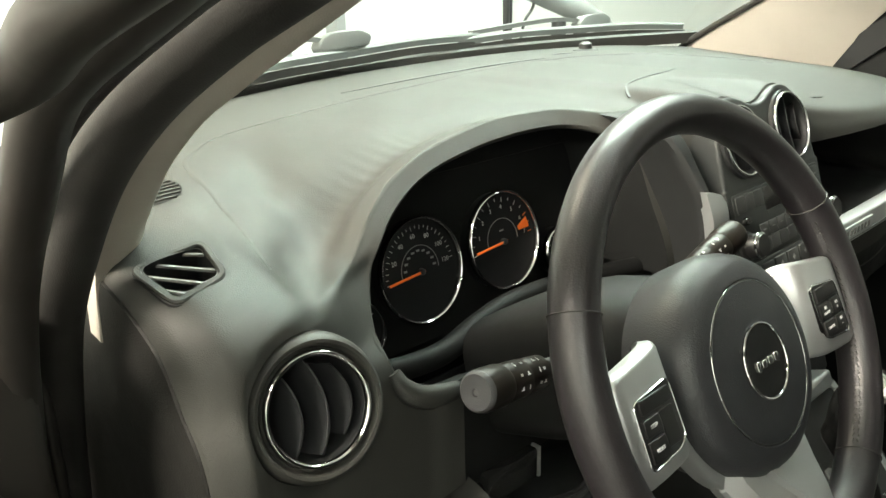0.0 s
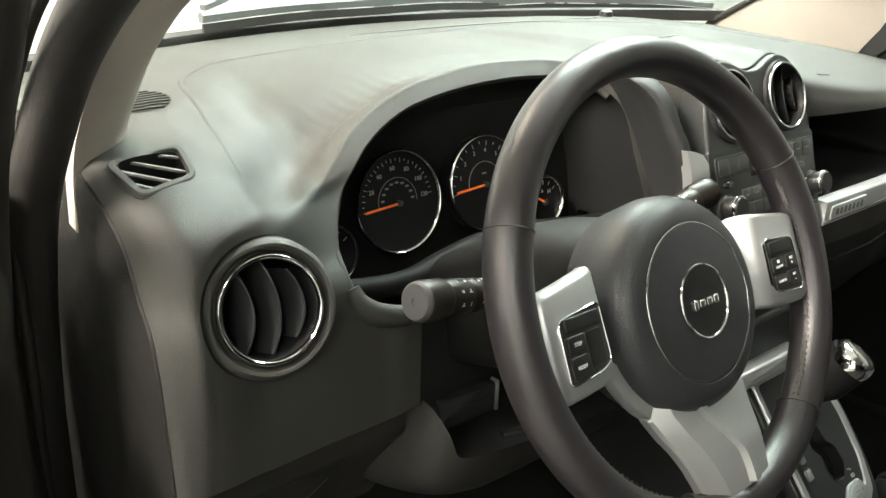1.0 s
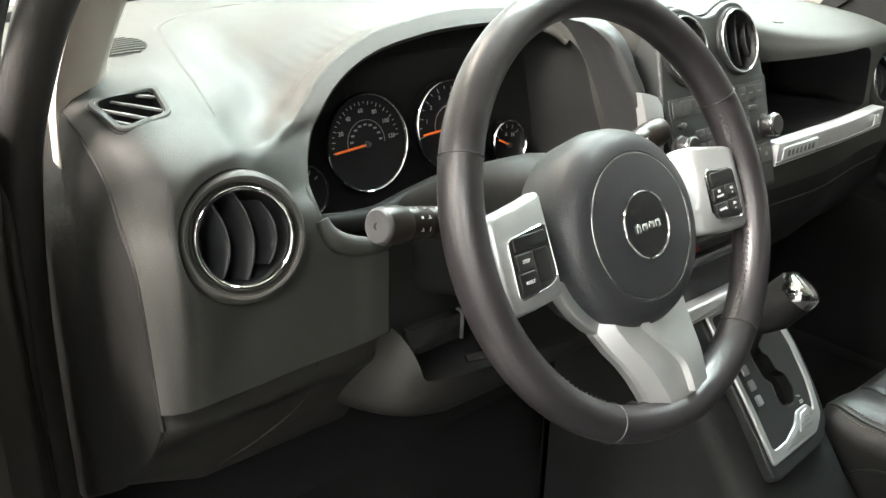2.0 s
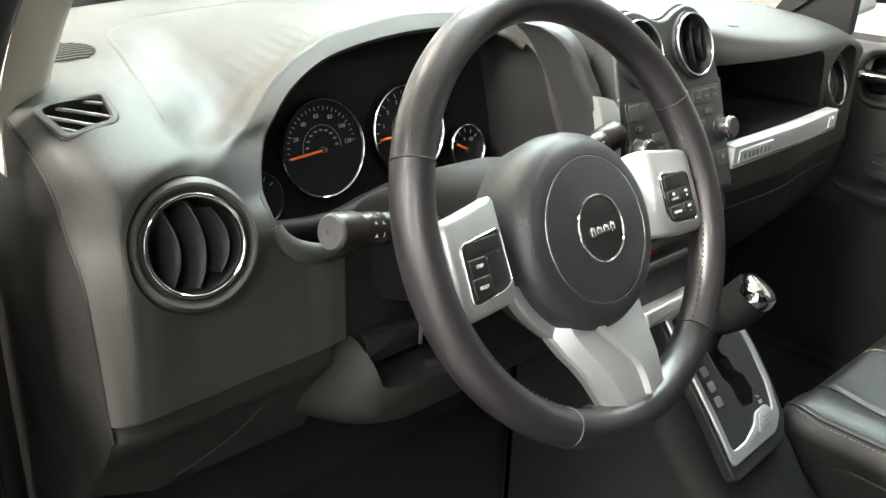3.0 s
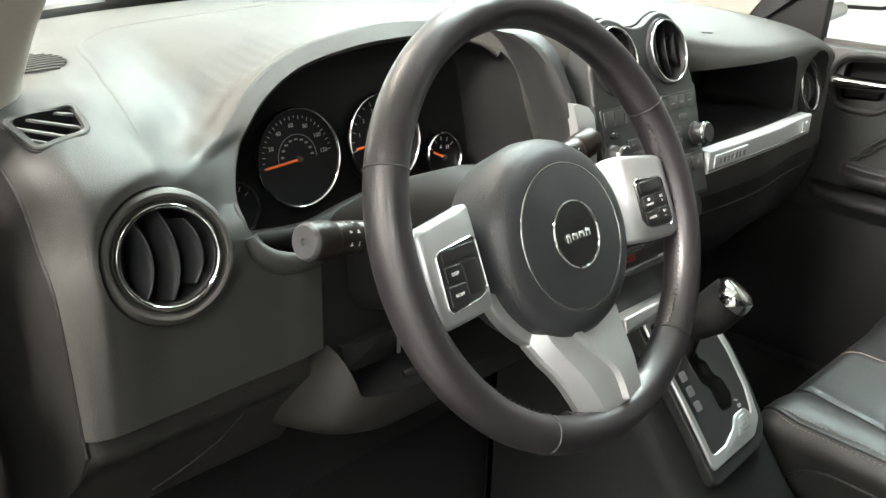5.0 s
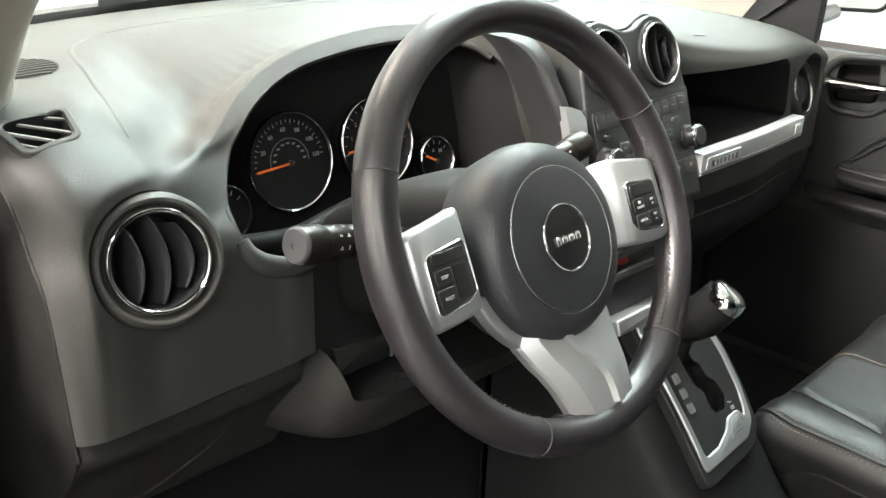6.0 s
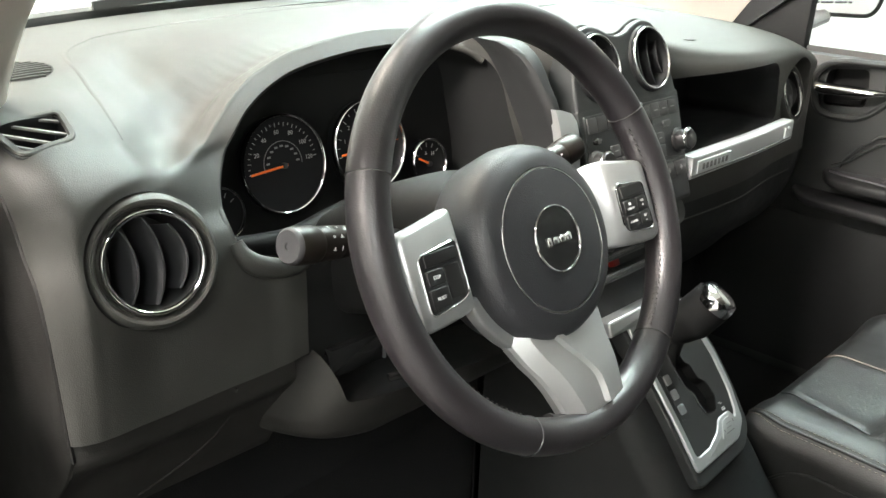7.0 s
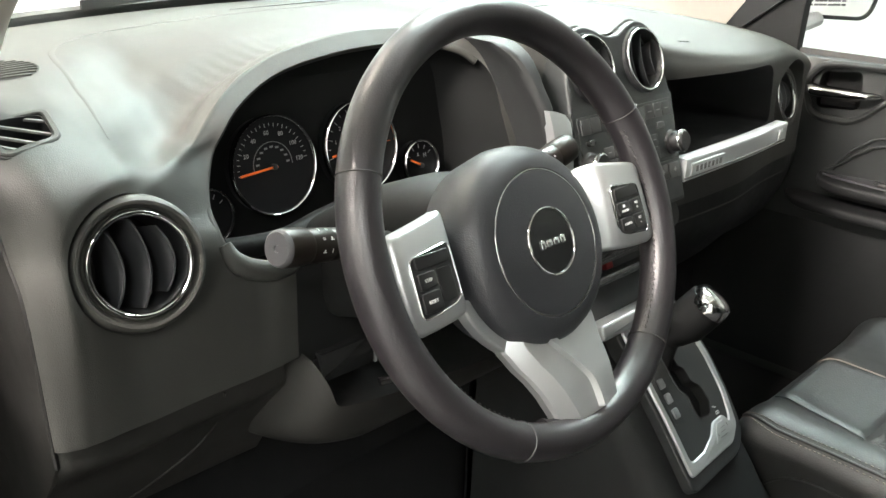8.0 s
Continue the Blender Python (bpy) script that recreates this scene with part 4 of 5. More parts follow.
# ---- centre stack ----
def centre_stack():
    t = thing("centre_stack", "dark grey centre stack with radio and controls", "centre stack", m=STACK)
    low = rounded([(-.104, -.135), (.104, -.135), (.108, .006), (-.108, .006)], .003, 3)
    part("bezel", plate(low, -.075, .0, .0015), BEZEL, t, "dark grey plastic bezel")
    pod = part("vent_pod", moved(plate(POD_TOP, -.040, .0, .005, 4), pose(0, .002, 0, -2)), BEZEL, t, "dark grey pod round the twin vents")
    cut(pod, *[(moved(lathe([(0, -.06), (.0385, -.06), (.0385, .03), (0, .03)], 48), POD @ at(u, .050)), BLACK) for u in (-.055, .055)])
    radio = part("radio", plate(rounded([(-.1005, -.076), (.1005, -.076), (.1005, -.001), (-.1005, -.001)], .003, 3), -.004, .0018, .001), BEZEL, t, "dark radio faceplate")
    def key(x0, x1, y0, y1, h=.0030, mt=None, name="button"):
        return part(name, plate(rounded([(x0, y0), (x1, y0), (x1, y1), (x0, y1)], .0015, 2), .001, h, .0006), mt or KEY2, radio)
    for k in range(3):
        key(.038 + .0195 * k, .0565 + .0195 * k, -.022, -.004)
        bars(radio, at(.047 + .0195 * k, -.013, .0031), [(-.004, .004, -.0006, .0006)], GREYMARK)
        key(-.0965 + .0195 * k, -.078 + .0195 * k, -.022, -.004)
    key(-.0365, .0365, -.030, -.004, .0026, GLOSS, "display")
    part("disc_slot", box(-.035, .070, -.0345, -.0305, .0005, .0022), BLACK, radio)
    part("disc_eject", plate(rounded([(.058, -.0365), (.076, -.0365), (.076, -.0285), (.058, -.0285)], .003, 3), .001, .004, .001), KEY2, radio)
    part("oval_button", moved(lathe([(.008, .001), (.0075, .0045), (.006, .0055), (0, .0055)], 28, squash=.55), at(-.083, -.032)), GLOSS, radio)
    for k in range(6):
        key(-.058 + .0195 * k, -.0395 + .0195 * k, -.056, -.042)
        key(-.058 + .0195 * k, -.0395 + .0195 * k, -.0735, -.058)
        bars(radio, at(-.049 + .0195 * k, -.049, .0031), [(-.003, .003, -.0005, .0005)], GREYMARK)
    for u in (-.090, .090):
        k = part("volume_knob", lathe([(.0165, .001), (.0160, .004), (.0135, .006), (.013, .020), (.0115, .022), (0, .022)], 40, (u, -.058, 0)), KEY, t, "round black knob")
        part("chrome_ring", moved(ring_torus(.0132, .0014, .0185, 40, 8), at(u, -.058)), CHROME, k)
    clim = part("climate_panel", plate(rounded([(-.100, -.132), (.100, -.132), (.100, -.080), (-.100, -.080)], .003, 3), -.004, .002, .001), BLACK, t, "black switch panel")
    for k in range(7):
        u = -.085 + .0283 * k
        part("button", plate(rounded([(u - .0125, -.103), (u + .0125, -.103), (u + .0125, -.084), (u - .0125, -.084)], .002, 2), .001, .004, .0008), KEY2, clim)
        bars(clim, at(u, -.093, .0041), [(-.003, .003, -.001, .001), (-.001, .001, -.003, .003)], GREYMARK)
    # cheek between the gauges and the stack, with its silver face
    rings = []
    for k in range(26):
        z = .95 + .200 * (k / 25) ** .8
        y = tab(z, [.95, 1.0, 1.05, 1.084, 1.103, 1.121, 1.138, 1.152, 1.159], [.150, .150, .156, .168, .181, .192, .208, .240, .285])
        x = tab(z, [.95, 1.04, 1.09, 1.13, 1.159], [.230, .230, .226, .218, .205])
        rings.append([(x + .006, y + .056, z), (x + .003, y + .035, z), (x, y + .016, z), (x + .001, y + .006, z), (x + .005, y + .001, z), (x + .011, y, z), (.241, y + .001, z), (.246, y + .005, z), (.248, y + .02, z), (.248, .33, z)])
    # near-black filler for the shade on the pod's side
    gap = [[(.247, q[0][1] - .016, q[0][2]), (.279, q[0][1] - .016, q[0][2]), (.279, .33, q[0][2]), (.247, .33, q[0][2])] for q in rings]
    part("cheek_gap", loft(gap), CAVITY, t, "black filler in place of the shaded pod side", world=True)
    # darker than the dash plastic: the hood's shade is put into the colour
    part("cheek", loft(rings), DARK, t, "cheek beside the gauges, darkened for the hood's shade", world=True)
    rings = []
    for k in range(16):
        f = k / 15
        r = []
        for x, z1 in ((.2295, 1.082), (.242, 1.080), (.256, 1.075), (.2655, 1.065)):
            z = .955 + (z1 - .955) * f
            y = tab(z, [.95, 1.0, 1.05, 1.084], [.150, .150, .156, .168])
            r.append((x, y - .0035 + (.003 if x > .26 else 0), z))
        rings.append(r + [(.2655, r[-1][1] + .012, r[-1][2]), (.2295, r[0][1] + .012, r[0][2])])
    part("silver_cheek", loft(rings), SILVER, t, "silver painted side cheek", world=True)
    # heater panel, rails and cubby lower down
    S2 = axes((.382, .118, .87), (0, -.93, .36))
    part("heater_panel", moved(plate(rounded([(-.098, -.06), (.098, -.06), (.101, .07), (-.101, .07)], .008), -.12, -.02, .004), S2), BLACK, t, world=True)
    for v in (.026, .002):
        part("rail", moved(plate(rounded([(-.098, v - .005), (.080, v - .005), (.080, v + .005), (-.098, v + .005)], .003), -.03, .002, .003), S2), KEY2, t, "dark satin crossbar", world=True)
    for u in (-.078, 0, .078):
        part("heater_knob", moved(lathe([(.022, -.02), (.021, .006), (.017, .012), (0, .012)], 36), S2 @ at(u, .052)), KEY, t, "round heater knob", world=True)
        part("knob_ring", moved(ring_torus(.021, .001, .004, 40, 6), S2 @ at(u, .052)), CHROME, t, world=True)
    part("hazard_key", moved(plate(rounded([(-.050, .0095), (-.036, .0095), (-.036, .0185), (-.050, .0185)], .002, 2), -.03, -.012, .001), S2), REDKEY, t, "small red hazard key", world=True)
    part("silver_bar", moved(plate(rounded([(-.105, -.066), (.052, -.066), (.052, -.046), (-.105, -.046)], .004), -.03, .006, .004), S2), SILVER, t, "silver trim bar", world=True)


centre_stack()


def passenger_trim():
    t = thing("dash_trim_strip", "silver trim strip with raised plates along the tray", "trim strip", (.65, .145, .968))
    path = [(x, tab(x, [.485, .65, .812], [.138, .140, .150]), .973) for x in np.linspace(.487, .812, 24)]
    part("strip", sweep(path, rounded([(-.010, -.015), (.010, -.015), (.010, .016), (-.010, .016)], .003, 3)), SILVERB, t, world=True)
    part("groove", sweep([(x, y - .0102, z - .010) for x, y, z in path], [(-.001, -.001), (.001, -.001), (.001, .001), (-.001, .001)]), GREYMARK, t, world=True)
    m = axes((.545, .1285, .973), (.0, -1, .0))
    pl = part("name_plate", moved(plate(rounded([(-.045, -.009), (.045, -.009), (.045, .009), (-.045, .009)], .003), -.002, .0022, .001), m), SILVERB, t, "raised plate with dark bars", world=True)
    for k in range(7):
        part("plate_bar", moved(box(-.034 + .0105 * k, -.028 + .0105 * k, -.004, .004, .002, .0026), m), GREYMARK, t, world=True)
    m = axes((.785, .136, .975), (.04, -1, .0))
    for k in range(4):
        part("plate_bar", moved(box(-.012 + .006 * k, -.008 + .006 * k, -.008, .008 - .003 * (k % 2), 0, .0026), m), SILVERB, t, world=True)
    g = thing("glove_box", "glove box lid darkened for the shade under the dashboard tray", "glove box", (.72, .2, .8))
    rings = []
    for x in np.linspace(.50, 1.04, 24):
        y = tab(x, FX, GY)
        prof = spline([(y + .004, .902), (y + .008, .86), (y + .03, .80), (y + .09, .74), (y + .2, .74), (y + .2, .89)], 4)
        rings.append([(x, p.x, p.y) for p in prof])
    # lid darker than the dash face, its shade carried by the colour
    part("lid", loft(rings), CONS, g, world=True)
    part("lid_seam", sweep([(x, tab(x, FX, GY) + .006, .872) for x in np.linspace(.53, .95, 16)], circle2(.0015, 6)), RUBBER, g, world=True)


passenger_trim()


# ---- console and shifter ----
PLATE = axes((.386, -.018, .652), (0, -.77, .64))


def console():
    t = thing("centre_console", "black centre console with a silver-trimmed shifter plate", "console", (0.386, 0, 0.4))
    side = rounded([(-.9, .34), (-.9, .50), (-.35, .50), (-.13, .515), (-.055, .585), (-.036, .612), (.069, .739), (.13, .79), (.32, .83), (.32, .34)], .03, 4)
    rings = []
    for x, s in ((.274, .034), (.278, .020), (.288, .009), (.304, .002), (.318, 0), (.468, 0), (.478, .006), (.482, .018)):
        rings.append([(x, y, z) for y, z in inset2(side, s)])
    part("body", loft(rings), CONS, t, world=True)
    out = [(-.070, -.022), (.050, -.016), (.080, .006), (.090, .06), (.092, .11), (.080, .20), (-.066, .20), (-.067, .13), (-.066, .06)]
    sur = part("surround", moved(plate(rounded(out[::1], .014, 5), -.02, .003, .003), PLATE), BLACK, t, "black plastic surround", world=True)
    gate = rounded([(-.010, .15), (.012, .15), (.013, .120), (.022, .114), (.024, .094), (.036, .084), (.040, .062), (.028, .046), (.008, .048), (.002, .064), (.005, .082), (-.006, .092), (-.009, .118)][::-1], .005, 3)
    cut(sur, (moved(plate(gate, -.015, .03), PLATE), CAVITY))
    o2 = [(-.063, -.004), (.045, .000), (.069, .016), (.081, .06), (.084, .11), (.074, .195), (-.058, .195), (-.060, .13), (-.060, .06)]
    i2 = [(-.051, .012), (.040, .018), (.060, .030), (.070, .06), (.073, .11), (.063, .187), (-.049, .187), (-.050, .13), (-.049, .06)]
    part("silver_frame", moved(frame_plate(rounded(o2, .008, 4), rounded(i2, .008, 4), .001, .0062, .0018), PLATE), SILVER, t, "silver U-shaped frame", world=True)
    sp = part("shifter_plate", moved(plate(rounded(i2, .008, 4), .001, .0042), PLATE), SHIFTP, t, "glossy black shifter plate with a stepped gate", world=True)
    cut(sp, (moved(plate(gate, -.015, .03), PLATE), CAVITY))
    part("gate_rim", moved(frame_plate(inset2(gate, -.0016), gate, .003, .0050, .0004), PLATE), BLACK, t, world=True)
    hump = [(-.030, .002), (.046, .004), (.060, .016), (.056, .027), (.049, .038), (.022, .037), (.008, .024), (-.020, .014)]
    b = part("heater_button", moved(plate(rounded(hump, .006, 4), .002, .0066, .002), PLATE), SILVER, t, "silver hump with a heater switch", world=True)
    part("heater_key", moved(plate(rounded([(.010, .011), (.046, .014), (.050, .022), (.044, .033), (.026, .032), (.016, .020)], .003, 3), .004, .0076, .001), PLATE), SILVER, t, world=True)
    bars(t, t.matrix_basis.inverted() @ PLATE @ at(.032, .021, .0077), [(-.010, .008, -.0065, -.0057), (-.013, -.0115, -.003, .0), (.013, .0145, .002, .006), (-.005, .006, -.001, -.0004), (-.003, .008, .004, .0046)], GREYMARK)
    bars(t, t.matrix_basis.inverted() @ PLATE @ at(.042, .047, .0043), [(-.004, .001, .0045, .0053), (-.001, .004, .0025, .0033), (-.002, .005, -.003, -.0022), (-.002, -.0012, -.006, -.002), (.0042, .005, -.006, -.002), (.0012, .002, -.006, -.002), (-.002, .005, -.0062, -.0054)], WHITE)
    rec = [(-.044, .060), (-.026, .056), (-.026, .125), (-.041, .128)]
    part("button_row", moved(plate(rounded(rec, .003, 3), .003, .0050), PLATE), BLACK, t, world=True)
    for v in (.072, .092, .112):
        part("button", moved(plate(rounded([(-.041, v - .0065), (-.029, v - .0065), (-.029, v + .0065), (-.041, v + .0065)], .003, 3), .004, .0072, .0012), PLATE), KEYL, t, "pale grey button", world=True)
    g = thing("gear_shifter", "black gear shifter with a chrome-topped knob", "gear shifter", (0.395, 0.045, 0.73))
    path = spline([(.392, .075, .735), (.386, .065, .780), (.378, .050, .808), (.385, .036, .830), (.392, .022, .850)], 6)
    def fat(s):
        return .45 if s < .3 else .45 + .55 * min(1, (s - .3) / .3) - .02 * max(0, (s - .8) / .2)
    part("handle", sweep(path, circle2(.0275, 20, .9), (1, 0, 0), scale=fat), CAVITY, g, "black moulded grip", world=True)
    m = axes((.393, .019, .853), (.30, -.45, .80))
    cap = [(.0228, -.012), (.0236, -.008), (.0238, -.003), (.0232, .001), (.0218, .005), (.0192, .0078), (.015, .0096), (.0095, .0106), (.005, .011), (0, .0112)]
    part("knob_cap", moved(lathe([(r * 1.19, h) for r, h in cap], 40, squash=.88), m), CHROME, g, "polished chrome cap", world=True, angle=80)
    part("release_button", moved(lathe([(.006, 0), (.006, .004), (.004, .006), (0, .006)], 16), axes((.372, .034, .836), (-.9, -.4, .1))), CHROME, g, world=True)


console()


# ---- passenger side ----
def seat():
    t = thing("passenger_seat", "black leather passenger seat with pale stitched seams", "car seat", (0.74, -0.3, 0.4))
    x0, x1, yf = .487, .995, .016

    def up(x, y):
        r, rf = .034, .046
        e = max(0, min(x - x0, x1 - x, r))
        f = max(0, min(yf - y, rf))
        drop = math.hypot(r - math.sqrt(max(0, r * r - (r - e) ** 2)), rf - math.sqrt(max(0, rf * rf - (rf - f) ** 2)))
        side = min(x - x0, x1 - x)
        bol = .010 * math.exp(-((side - .055) / .035) ** 2)
        return .655 + bol - drop - .03 * max(0, -.12 - y)
    rings = []
    us = [.5 - .5 * math.cos(math.pi * k / 50) for k in range(51)]
    for k in range(46):
        f = k / 45
        y = yf - .0005 - .075 * f ** 2 * 2.2 if f < .5 else yf - .0418 - .53 * ((f - .5) / .5) ** 1.3
        row = [(x0 + (x1 - x0) * u, y, up(x0 + (x1 - x0) * u, y)) for u in us]
        rings.append(row + [(x1 + .001, y - .004, .58), (x1 - .006, y - .004, .42), (x0 + .006, y - .004, .42), (x0 - .001, y - .004, .58)])
    part("cushion", loft(rings), SEATL, t, world=True)

    def panel(name, y0, y1, left0, left1, right, mt, label):
        rr = []
        for j in range(25):
            v = j / 24
            y = y0 + (y1 - y0) * v
            xa = left0 + (left1 - left0) * v
            row = []
            for k in range(25):
                u = k / 24
                x = xa + (right - xa) * u
                q = min(1, min(u, 1 - u) / .05) * min(1, min(v, 1 - v) / .07)
                row.append((x, y, up(x, y) - .0015 + .0065 * math.sqrt(q)))
            rr.append(row)
        part(name, loft(rr, False), mt, t, label, world=True)
    panel("front_insert", -.006, -.142, .592, .545, .752, LEATHER2, "smooth leather front insert")
    panel("mesh_insert", -.144, -.50, .545, .545, .752, MESHF, "dark perforated insert")
    edge = [Vector((x, y, up(x, y) + .0012)) for x, y in ((.592 - .044 * k / 20, -.004 - .138 * k / 20) for k in range(21))]
    far = [Vector((.762 - .01 * k / 20, .004 - .30 * k / 20, up(.762 - .01 * k / 20, .004 - .30 * k / 20) + .001)) for k in range(21)]
    part("insert_seam", sweep(far, circle2(.0012, 6)), THREAD, t, world=True)
    part("insert_seam", sweep(edge, circle2(.0013, 6)), LEATHER2, t, world=True)
    rows = ([(.560, .0135), (.535, .011), (.518, -.005), (.511, -.035), (.509, -.08), (.509, -.30), (.509, -.50)], [(.548, .0142), (.522, .0105), (.506, -.010), (.499, -.04), (.498, -.08), (.498, -.30), (.498, -.50)])
    for pts in rows:
        line = [Vector((p.x, p.y, up(p.x, p.y) + .0009)) for p in spline(pts, 60)]
        step, last = 0.0, line[0]
        for p, q in zip(line, line[1:]):
            step += (q - p).length
            if step > .0052:
                step = 0.0
                d = (q - p).normalized()
                part("stitch", moved(box(-.0017, .0017, -.0006, .0006, -.0004, .0004), axes(p, Vector((0, 0, 1)) - d * d.z, d) @ Matrix.Rotation(radians(90), 4, "Z")), THREAD, t, world=True)
    mid = [Vector(((a[0] + b[0]) / 2, (a[1] + b[1]) / 2, 0)) for a, b in zip(*rows)]
    mid = [Vector((p.x, p.y, up(p.x, p.y) + .0004)) for p in spline(mid, 10)]
    part("piping", sweep(mid, circle2(.0022, 8)), SEATL, t, world=True)
    part("side_seam", sweep(spline([(.487, -.03, .54), (.4855, -.05, .58), (.486, -.09, .606), (.486, -.16, .608), (.486, -.5, .60)], 6), circle2(.0022, 8), (1, 0, 0)), SEATL, t, world=True)
    part("side_valance", box(.492, .50, -.55, -.03, .40, .56, .003), DARK, t, world=True)
    part("backrest", box(.49, .99, -.74, -.56, .60, 1.28, .06, 5), SEATL, t, world=True)


seat()


def door():
    X = 1.10
    t = thing("passenger_door", "black passenger door panel with a chrome inner handle", "car door", (1.15, 0, 0.4))
    LOW = Matrix.Translation((0, 0, -.018))
    rings = []
    for y in np.linspace(-.95, .42, 30):
        rings.append([(X + .10, y, .42), (X + .02, y, .42), (X + .0, y, .60), (X - .008, y, .76), (X - .004, y, .80), (X + .002, y, .85), (X + .004, y, .90), (X, y, .99), (X + .002, y, 1.045), (X + .012, y, 1.066), (X + .03, y, 1.070), (X + .10, y, 1.068)])
    pan = part("panel", moved(loft(rings), LOW), DOORP, t, "black door trim panel with an armrest ledge", world=True)
    side = Matrix(((0, 0, -1, X), (-1, 0, 0, 0), (0, 1, 0, 0), (0, 0, 0, 1)))     # local x to -y, y to z, z to -x
    rec = rounded([(-.236, 1.003), (-.237, 1.033), (-.216, 1.056), (-.18, 1.062), (-.05, 1.066), (-.01, 1.05), (-.01, 1.03), (-.093, 1.007), (-.124, .977), (-.150, .962), (-.20, .961), (-.223, .969)], .012, 4)
    cup = rounded([(-.220, 1.0), (-.217, 1.043), (-.145, 1.052), (-.139, 1.0), (-.143, .983), (-.216, .977)], .012, 4)
    cut(pan, (moved(plate(inset2(rec, .004), -.012, .02), LOW @ side), DOORP), (moved(plate(cup, -.045, .02), LOW @ side), CAVITY))
    part("handle_frame", moved(moved(frame_plate(inset2(rec, -.006), inset2(rec, .006), -.008, .004, .0045), side), LOW), DOORP, t, "rounded black handle surround", world=True)
    part("inner_handle", sweep(spline([(X + .016, .226, .992), (X - .002, .221, .993), (X - .010, .205, .993), (X - .011, .16, .995), (X - .008, .125, .997), (X + .004, .108, .998)], 6), circle2(.016, 16, .75), (0, 0, 1), scale=lambda f: 1.0 - .5 * max(0, f - .35) / .65), CHROME, t, "chrome pull handle", world=True)
    part("handle_pad", moved(plate(rounded([(-.212, .982), (-.150, .985), (-.146, .999), (-.212, .996)], .004, 3), -.03, -.012, .003), LOW @ side), DARK, t, world=True)
    def ledge(name, ys, x_in, z0, z1, mt, label, nose):
        rr = []
        for k in range(22):
            f = k / 21
            y = ys[0] + (ys[1] - ys[0]) * f ** 1.8
            g = math.sqrt(max(0.0, 1 - max(0, 1 - (ys[0] - y) / nose) ** 2))
            w = .012 + (X + .03 - x_in) * (.15 + .85 * g)
            h = (z1 - z0) * (.25 + .75 * g)
            xa = X + .03 - w
            rr.append([(xa + p.x * w, y, z1 - h + p.y * h) for p in (Vector(q) for q in rounded([(0, 0), (1, 0), (1, 1), (0, 1)], .32, 5))])
        return part(name, loft(rr), mt, t, label, world=True)
    ledge("armrest_base", (.238, -.9), X - .050, .780, .803, DARK, "rounded lower armrest ledge", .07)
    ledge("armrest", (.185, -.9), X - .044, .822, .846, DARK, "padded armrest", .05)
    bez = rounded([(X - .040, -.35), (X - .038, .06), (X - .032, .13), (X - .022, .170), (X - .012, .172), (X + .006, .08), (X + .012, -.35)], .01, 4)
    part("switch_bezel", plate(bez[::-1], .842, .8495, .002), KNOB, t, "grey switch bezel on the armrest", world=True)
    part("window_switch", plate(rounded([(X - .030, -.2), (X - .028, .075), (X - .006, .082), (X - .002, -.2)], .006, 4)[::-1], .846, .8502, .0003), GLOSS, t, world=True)
    part("switch_key", plate(rounded([(X - .025, .045), (X - .012, .045), (X - .012, .07), (X - .025, .07)], .003, 3)[::-1], .849, .8535, .001), KEY2, t, world=True)
    for dz in (0, .014):
        part("trim_curve", sweep(spline([(X + .001, .175 - dz, .853), (X - .001, .15, .866 + dz * .6), (X - .001, .115, .895 + dz), (X - .001, .06, .915 + dz), (X - .001, -.2, .918 + dz)], 6), circle2(.0025, 8), (1, 0, 0)), DOORP, t, world=True)
    rings = []
    for y in np.linspace(-.94, .41, 12):
        rings.append([(X + .05, y, .425), (X + .014, y, .425), (X - .004, y, .60), (X - .0115, y, .735), (X - .008, y, .750), (X + .05, y, .750)])
    part("lower_panel", loft(rings), CONS, t, "black lower door panel", world=True)
    part("window_frame", sweep(spline([(X + .04, .44, 1.065), (X + .035, .36, 1.13), (X + .02, .20, 1.25), (X - .02, -.1, 1.45), (X - .05, -.4, 1.57)], 5), [(-.022, -.035), (.022, -.035), (.022, .035), (-.022, .035)], (1, 0, 0)), BLACK, t, "black window frame", world=True)
    part("mirror_triangle", moved(plate(rounded([(-.43, 1.045), (-.272, 1.05), (-.270, 1.14), (-.245, 1.20), (-.16, 1.30), (-.24, 1.34), (-.36, 1.20), (-.42, 1.12)], .006, 3), -.035, -.012, .003), side), DARK, t, world=True)
    part("belt_seal", moved(sweep([(X + .03, y, 1.072) for y in (.33, .1, -.3, -.9)], [(-.006, -.004), (.006, -.004), (.003, .006), (-.003, .006)]), LOW), RUBBER, t, world=True)
    pane = strip([(X + .045, .33, 1.068), (X + .045, -.9, 1.068)], [(X + .0, -.05, 1.42), (X - .02, -.9, 1.55)])
    g = part("window_pane", moved(pane, LOW), GLASS, t, "clear side window", world=True)
    g.visible_shadow = False
    m = thing("side_mirror", "chrome-edged door mirror with a clear glass", "door mirror", (1.36, .30, 1.12))
    face = axes((1.37, .315, 1.155), (-.55, -.83, 0))
    o = rounded([(-.095, -.058), (.080, -.066), (.098, .0), (.09, .06), (-.09, .06), (-.10, 0)], .03, 5)
    part("housing", moved(loft([[(x, y, 0) for x, y in o], [(x * 1.03, y * 1.03, -.01) for x, y in o], [(x * .95, y * .9, -.05) for x, y in o], [(x * .6, y * .5, -.085) for x, y in o]]), face), PAINT, m, world=True)
    part("glass", moved(plate(inset2(o, .004), -.002, .0015), face), MIRROR, m, "mirror glass", world=True)
